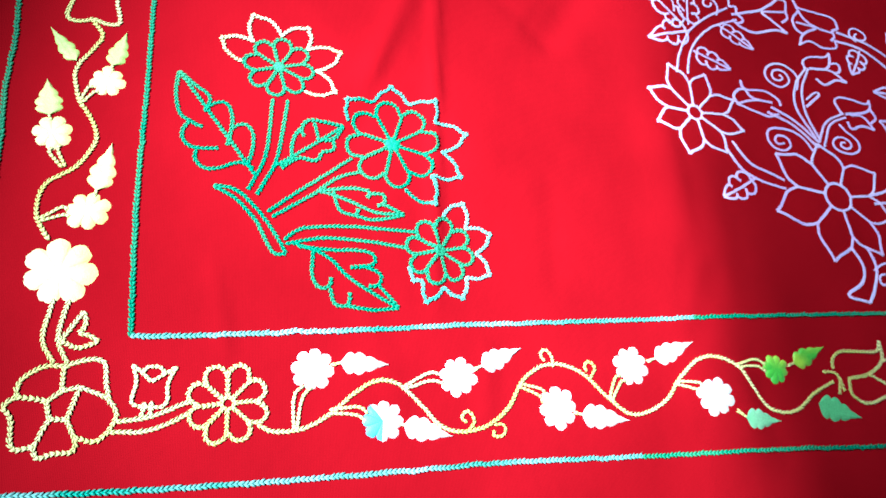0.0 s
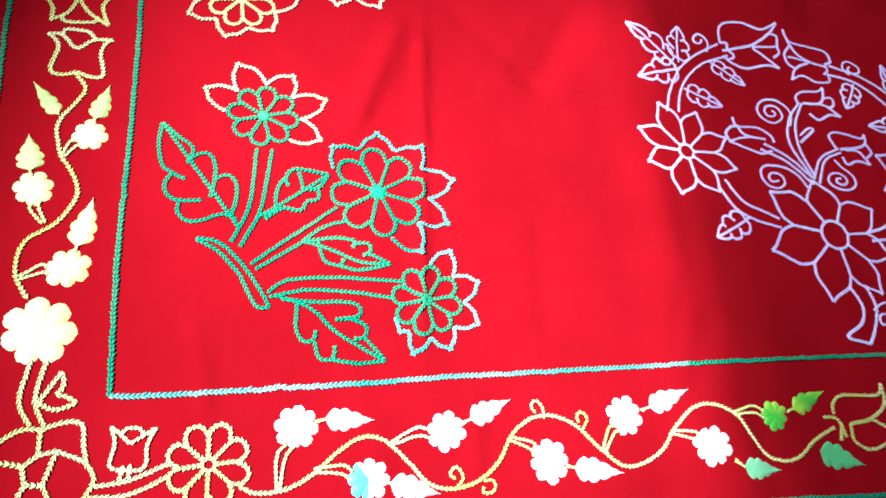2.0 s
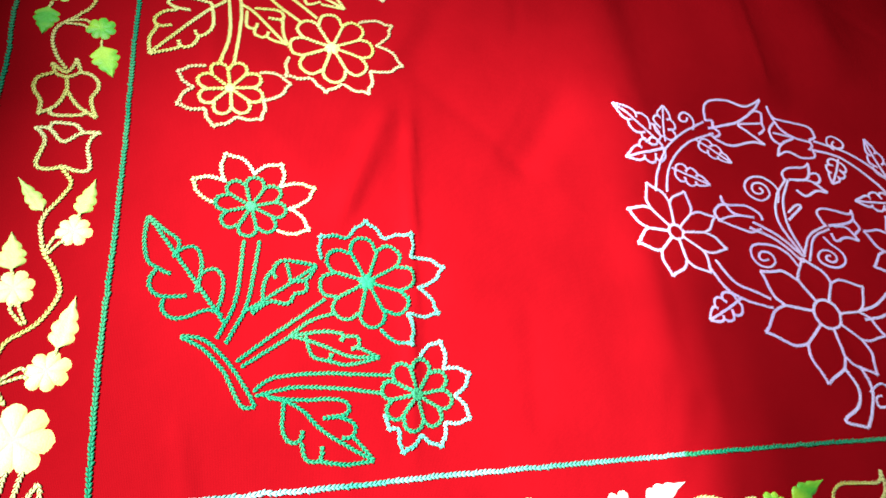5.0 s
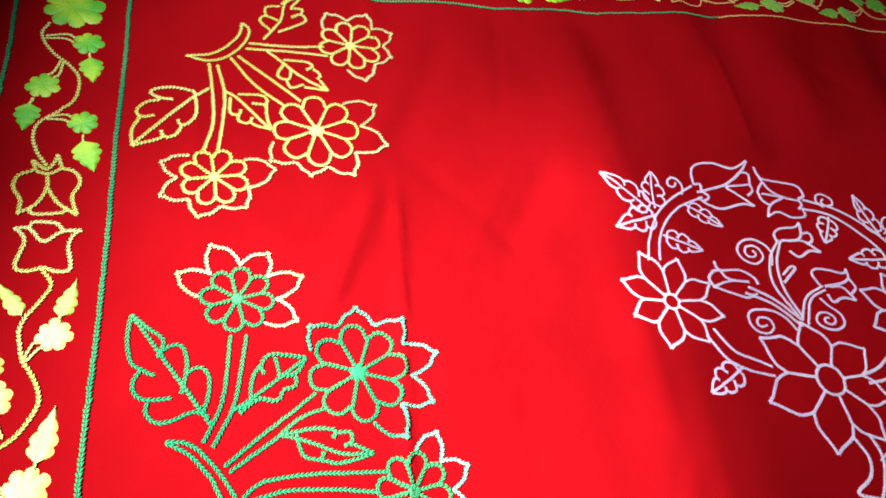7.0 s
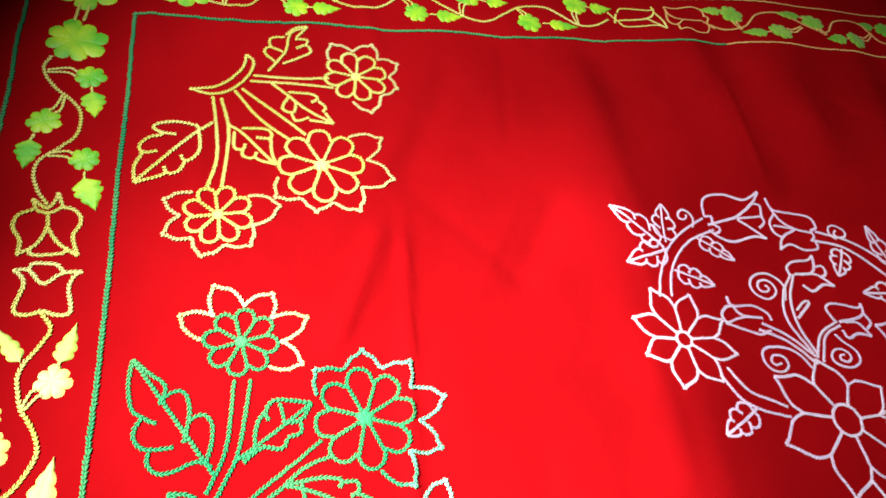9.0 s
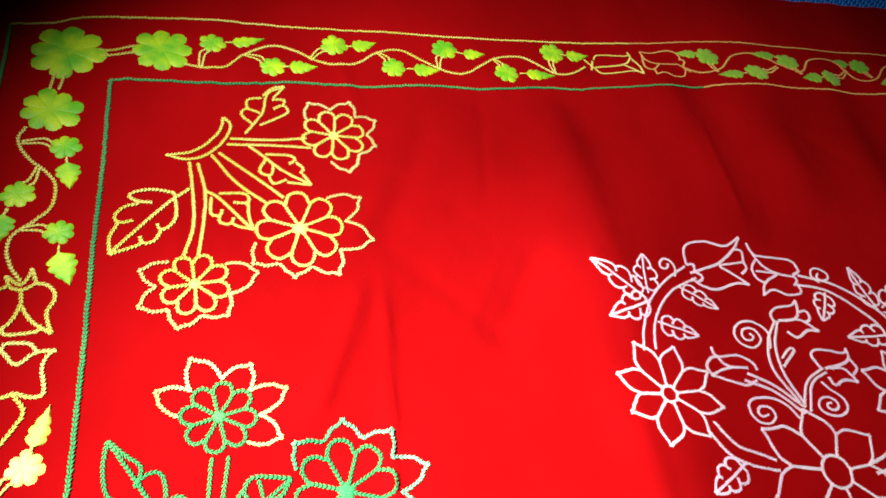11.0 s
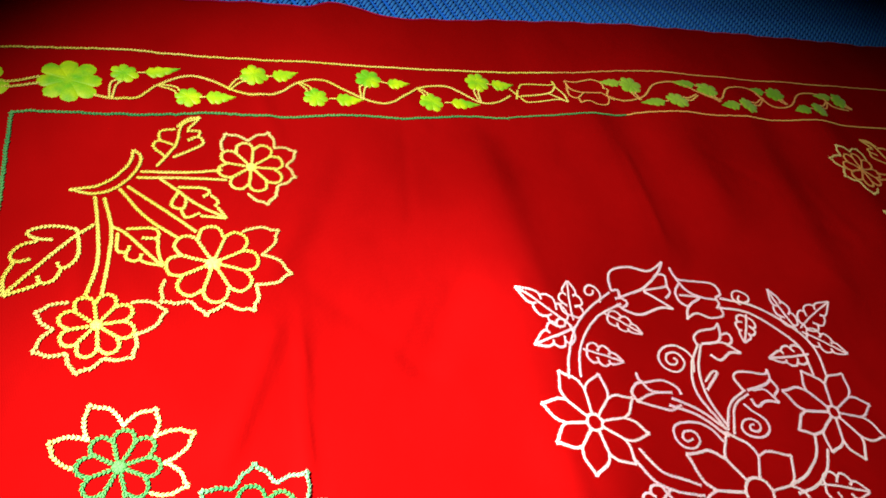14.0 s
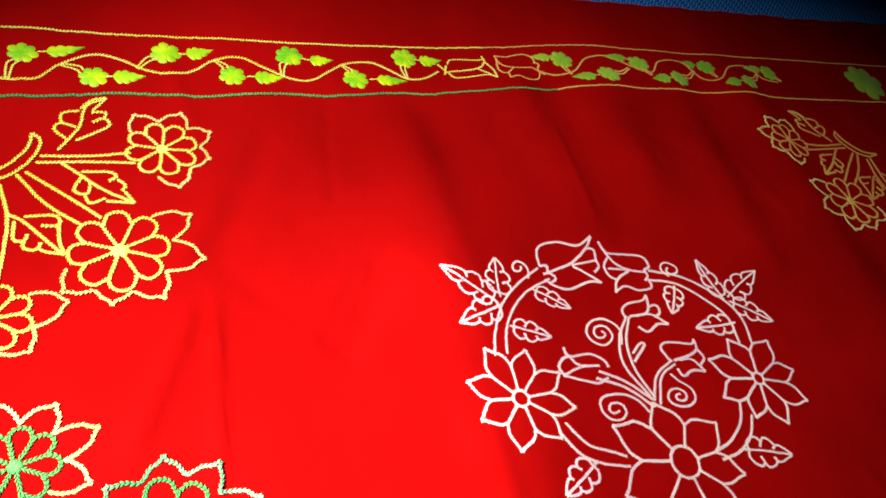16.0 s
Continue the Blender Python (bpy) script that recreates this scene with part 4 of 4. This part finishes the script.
cluster((0.1174, -0.0293), 0.0151, 8, (0.1376, -0.0256), (0.1707, -0.0288), (0.1050, -0.0690), IVORY, vine)
cluster((0.2217, -0.0401), 0.0146, 8, (0.2401, -0.0332), (0.2719, -0.0214), (0.1817, -0.0456), IVORY, vine)
cluster((0.1646, -0.0674), 0.0142, 8, (0.1797, -0.0714), (0.2132, -0.0813), (0.1283, -0.0588), IVORY, vine, TURQUOISE)
cluster((0.2965, -0.0673), 0.0158, 8, (0.3154, -0.0733), (0.3524, -0.0801), (0.2677, -0.0486), IVORY, vine)
cluster((0.3623, -0.0394), 0.0154, 8, (0.3848, -0.0344), (0.4175, -0.0236), (0.3400, -0.0640), IVORY, vine)
cluster((0.4283, -0.0674), 0.0157, 8, (0.4514, -0.0854), (0.4850, -0.0900), (0.3986, -0.0548), IVORY, vine, leaf_mat=LEAF_PALE)
cluster((0.4916, -0.0489), 0.0123, 8, (0.5102, -0.0450), (0.5416, -0.0331), (0.4523, -0.0447), LIME, vine)
satin_leaf((0.5246, -0.0793), (0.5600, -0.0931), 0.5, LEAF_PALE, vine)
curl([(0.2963, -0.0369), (0.2962, -0.0282), (0.2906, -0.0230), (0.2874, -0.0275), (0.2907, -0.0317)], CREAM, vine)
curl([(0.3253, -0.0470), (0.3308, -0.0392), (0.3252, -0.0340), (0.3219, -0.0384), (0.3242, -0.0416)], CREAM, vine)
curl([(0.2252, -0.0788), (0.2306, -0.0722), (0.2262, -0.0647), (0.2208, -0.0692), (0.2252, -0.0724)], CREAM, vine)
curl([(0.2448, -0.0762), (0.2525, -0.0760), (0.2515, -0.0835), (0.2438, -0.0837), (0.2448, -0.0794)], CREAM, vine)
outline("tulip_bud", [[(0.5454, -0.0520), (0.5464, -0.0453), (0.5546, -0.0383), (0.5663, -0.0381), (0.5923, -0.0396), (0.5980, -0.0306)], [(0.5980, -0.0306), (0.5960, -0.0474), (0.5796, -0.0579), (0.5584, -0.0606)], [(0.5796, -0.0579), (0.5951, -0.0688)], [(0.5584, -0.0606), (0.5574, -0.0730), (0.5658, -0.0807), (0.5775, -0.0815), (0.5929, -0.0767)], [(0.5349, -0.0534), (0.5478, -0.0565), (0.5514, -0.0709)], [(0.5502, -0.0597), (0.5456, -0.0732)], [(0.5960, -0.0474), (0.6079, -0.0482)]], YELLOW, vine)
# pink wreath round the middle
wreath = bouquet([(0.5977, 0.0547), (0.6051, 0.0357), (0.5982, 0.0209), (0.5807, 0.0103), (0.6008, 0.0030)], [(0.6156, 0.0553), (0.6194, 0.0363), (0.6124, 0.0179), (0.6008, 0.0030)], PINK, "flower stalk of pink chain stitch")
star_flower((0.6018, 0.1047), 0.0141, [(141, 0.0686), (94, 0.0557), (26, 0.0566), (-23, 0.0583), (-63, 0.0634), (-112, 0.0659), (-169, 0.0692)], PINK, wreath)
star_flower((0.4709, 0.1896), 0.0078, [(111, 0.0518), (63, 0.0473), (19, 0.0492), (-20, 0.0510), (-59, 0.0467), (-111, 0.0467), (-164, 0.0445), (153, 0.0493)], PINK, wreath)
star_flower((0.7306, 0.1614), 0.0064, [(102, 0.0459), (43, 0.0519), (1, 0.0497), (-35, 0.0544), (-83, 0.0477), (-128, 0.0443), (-169, 0.0524), (148, 0.0530)], PINK, wreath)
stem([(0.4602, 0.2316), (0.4683, 0.2536), (0.4867, 0.2810), (0.5135, 0.3021), (0.5418, 0.3168)], [(0.4730, 0.2314), (0.4798, 0.2522), (0.4949, 0.2735), (0.5194, 0.2923), (0.5501, 0.3036)], PINK, wreath)
stem([(0.5037, 0.1611), (0.5168, 0.1392), (0.5333, 0.1299), (0.5487, 0.1216)], [(0.4945, 0.1550), (0.5076, 0.1320), (0.5253, 0.1205), (0.5476, 0.1126)], PINK, wreath)
stem([(0.7334, 0.2011), (0.7374, 0.2305), (0.7215, 0.2552), (0.6971, 0.2781), (0.6641, 0.2874)], [(0.7482, 0.1973), (0.7548, 0.2269), (0.7438, 0.2531), (0.7118, 0.2838), (0.6702, 0.2982)], PINK, wreath)
stem([(0.6936, 0.1444), (0.6826, 0.1267), (0.6598, 0.1118), (0.6385, 0.1063)], [(0.6997, 0.1297), (0.6851, 0.1118), (0.6623, 0.1004), (0.6409, 0.0984)], PINK, wreath)
stem([(0.6035, 0.1651), (0.5965, 0.1933), (0.6013, 0.2221), (0.6193, 0.2496)], [(0.5988, 0.1672), (0.5870, 0.2008), (0.5966, 0.2288), (0.6168, 0.2507)], PINK, wreath)
stem([(0.5999, 0.1639), (0.5810, 0.1844), (0.5575, 0.2002)], [(0.5988, 0.1569), (0.5787, 0.1786), (0.5515, 0.1942)], PINK, wreath)
stem([(0.6059, 0.1584), (0.6214, 0.1832), (0.6431, 0.1925)], [(0.6011, 0.1627), (0.6167, 0.1853), (0.6419, 0.1970)], PINK, wreath)
leaf((0.4820, 0.2815), (0.4338, 0.3255), 0.0160, 3, PINK, wreath)
leaf((0.4870, 0.2880), (0.4970, 0.3320), 0.0150, 3, PINK, wreath)
leaf((0.4860, 0.2805), (0.4360, 0.2660), 0.0140, 3, PINK, wreath)
leaf((0.5265, 0.2950), (0.5584, 0.2674), 0.0099, 3, PINK, wreath)
leaf((0.4857, 0.2582), (0.5255, 0.2414), 0.0117, 3, PINK, wreath)
leaf((0.7463, 0.2509), (0.7395, 0.3042), 0.0121, 3, PINK, wreath)
leaf((0.7525, 0.2537), (0.8097, 0.2796), 0.0153, 3, PINK, wreath)
leaf((0.7513, 0.2489), (0.7934, 0.2174), 0.0133, 3, PINK, wreath)
leaf((0.6934, 0.2766), (0.6711, 0.2450), 0.0126, 3, PINK, wreath)
leaf((0.7435, 0.2239), (0.6905, 0.2253), 0.0126, 3, PINK, wreath)
leaf((0.6684, 0.1018), (0.7203, 0.0857), 0.0154, 3, PINK, wreath)
leaf((0.5182, 0.1236), (0.4789, 0.1039), 0.0137, 3, PINK, wreath)
outline("tulip_bud", [[(0.5442, 0.3181), (0.5454, 0.3320), (0.5525, 0.3406), (0.5727, 0.3421), (0.5942, 0.3356), (0.6147, 0.3441)], [(0.6147, 0.3441), (0.6038, 0.3316), (0.5810, 0.3173), (0.5608, 0.3124), (0.5454, 0.3090)], [(0.6038, 0.3316), (0.6133, 0.3288), (0.6110, 0.3171), (0.6121, 0.3102), (0.6037, 0.3038)], [(0.5810, 0.3149), (0.6097, 0.3170)], [(0.5810, 0.3137), (0.5917, 0.3053), (0.6074, 0.2914)], [(0.6074, 0.2914), (0.5929, 0.2939), (0.5668, 0.2887), (0.5525, 0.2946), (0.5442, 0.3032)], [(0.5442, 0.3181), (0.5524, 0.3187), (0.5513, 0.3117), (0.5572, 0.3029), (0.5477, 0.2977)]], PINK, wreath)
outline("tulip_bud", [[(0.6219, 0.3376), (0.6279, 0.3240), (0.6521, 0.3201), (0.6715, 0.3145), (0.6739, 0.3020)], [(0.6255, 0.3262), (0.6327, 0.3116), (0.6459, 0.3022), (0.6654, 0.2967)], [(0.6266, 0.3193), (0.6182, 0.3094), (0.6194, 0.2980), (0.6265, 0.2927)], [(0.6218, 0.3063), (0.6459, 0.3022)], [(0.6459, 0.3010), (0.6278, 0.2929), (0.6181, 0.2784)], [(0.6181, 0.2784), (0.6326, 0.2840), (0.6471, 0.2769), (0.6640, 0.2781), (0.6653, 0.2874)], [(0.6739, 0.3020), (0.6653, 0.2990), (0.6665, 0.2921), (0.6604, 0.2871)]], PINK, wreath)
outline("tulip_bud", [[(0.5326, 0.2294), (0.5350, 0.2194), (0.5562, 0.2183), (0.5680, 0.2099), (0.5693, 0.2020)], [(0.5350, 0.2194), (0.5279, 0.2189), (0.5198, 0.2117), (0.5221, 0.2028)], [(0.5350, 0.2194), (0.5409, 0.2095), (0.5610, 0.2050)], [(0.5221, 0.2028), (0.5420, 0.2072), (0.5610, 0.2050)], [(0.5210, 0.2027), (0.5421, 0.1926), (0.5527, 0.1886), (0.5645, 0.1926)]], PINK, wreath)
outline("tulip_bud", [[(0.6145, 0.2493), (0.6157, 0.2586), (0.6265, 0.2639), (0.6446, 0.2651), (0.6518, 0.2703)], [(0.6518, 0.2703), (0.6470, 0.2561), (0.6397, 0.2498), (0.6205, 0.2498)], [(0.6481, 0.2573), (0.6578, 0.2568), (0.6566, 0.2475), (0.6481, 0.2447)], [(0.6276, 0.2491), (0.6457, 0.2479), (0.6601, 0.2339)], [(0.6601, 0.2339), (0.6468, 0.2364), (0.6324, 0.2298), (0.6240, 0.2373)]], PINK, wreath)
outline("tulip_bud", [[(0.6394, 0.1969), (0.6360, 0.2105), (0.6431, 0.2155), (0.6552, 0.2139), (0.6746, 0.2093), (0.6795, 0.2142)], [(0.6795, 0.2142), (0.6770, 0.2037), (0.6649, 0.1983), (0.6442, 0.1960)], [(0.6770, 0.2037), (0.6806, 0.1934), (0.6708, 0.1860)], [(0.6502, 0.1952), (0.6648, 0.1937), (0.6732, 0.1792)], [(0.6732, 0.1792), (0.6587, 0.1830), (0.6454, 0.1788), (0.6431, 0.1879)]], PINK, wreath)
outline("thorn", [[(0.6025, 0.2107), (0.6156, 0.2195), (0.6203, 0.2176), (0.6001, 0.2027)]], PINK, wreath)
curl([(0.5954, 0.2218), (0.6013, 0.2348), (0.5978, 0.2448), (0.5858, 0.2521), (0.5703, 0.2489), (0.5632, 0.2392), (0.5669, 0.2292), (0.5763, 0.2241), (0.5870, 0.2282), (0.5905, 0.2352), (0.5870, 0.2430), (0.5775, 0.2447), (0.5715, 0.2398), (0.5728, 0.2330), (0.5799, 0.2323), (0.5835, 0.2359), (0.5799, 0.2391)], PINK, wreath)
curl([(0.5906, 0.1531), (0.5846, 0.1653), (0.5728, 0.1738), (0.5574, 0.1763), (0.5457, 0.1735), (0.5435, 0.1632), (0.5493, 0.1544), (0.5600, 0.1527), (0.5670, 0.1587), (0.5645, 0.1665), (0.5552, 0.1683), (0.5505, 0.1636), (0.5540, 0.1592), (0.5610, 0.1607)], PINK, wreath)
curl([(0.6322, 0.1839), (0.6370, 0.1761), (0.6465, 0.1662), (0.6453, 0.1558), (0.6345, 0.1507), (0.6226, 0.1535), (0.6166, 0.1612), (0.6226, 0.1684), (0.6321, 0.1689), (0.6381, 0.1624), (0.6333, 0.1564), (0.6261, 0.1583), (0.6261, 0.1629), (0.6321, 0.1633)], PINK, wreath)
curl([(0.5265, 0.3065), (0.5300, 0.3159), (0.5265, 0.3238), (0.5194, 0.3266), (0.5136, 0.3216), (0.5147, 0.3160), (0.5217, 0.3165), (0.5230, 0.3211)], PINK, wreath)
curl([(0.6934, 0.2882), (0.6873, 0.2959), (0.6898, 0.3031), (0.6984, 0.3050), (0.7083, 0.2987), (0.7057, 0.2915), (0.6959, 0.2907), (0.6934, 0.2965), (0.6983, 0.2991)], PINK, wreath)
curl([(0.6159, 0.0328), (0.6301, 0.0389), (0.6385, 0.0324), (0.6315, 0.0208), (0.6208, 0.0193), (0.6207, 0.0272), (0.6278, 0.0286)], PINK, wreath)
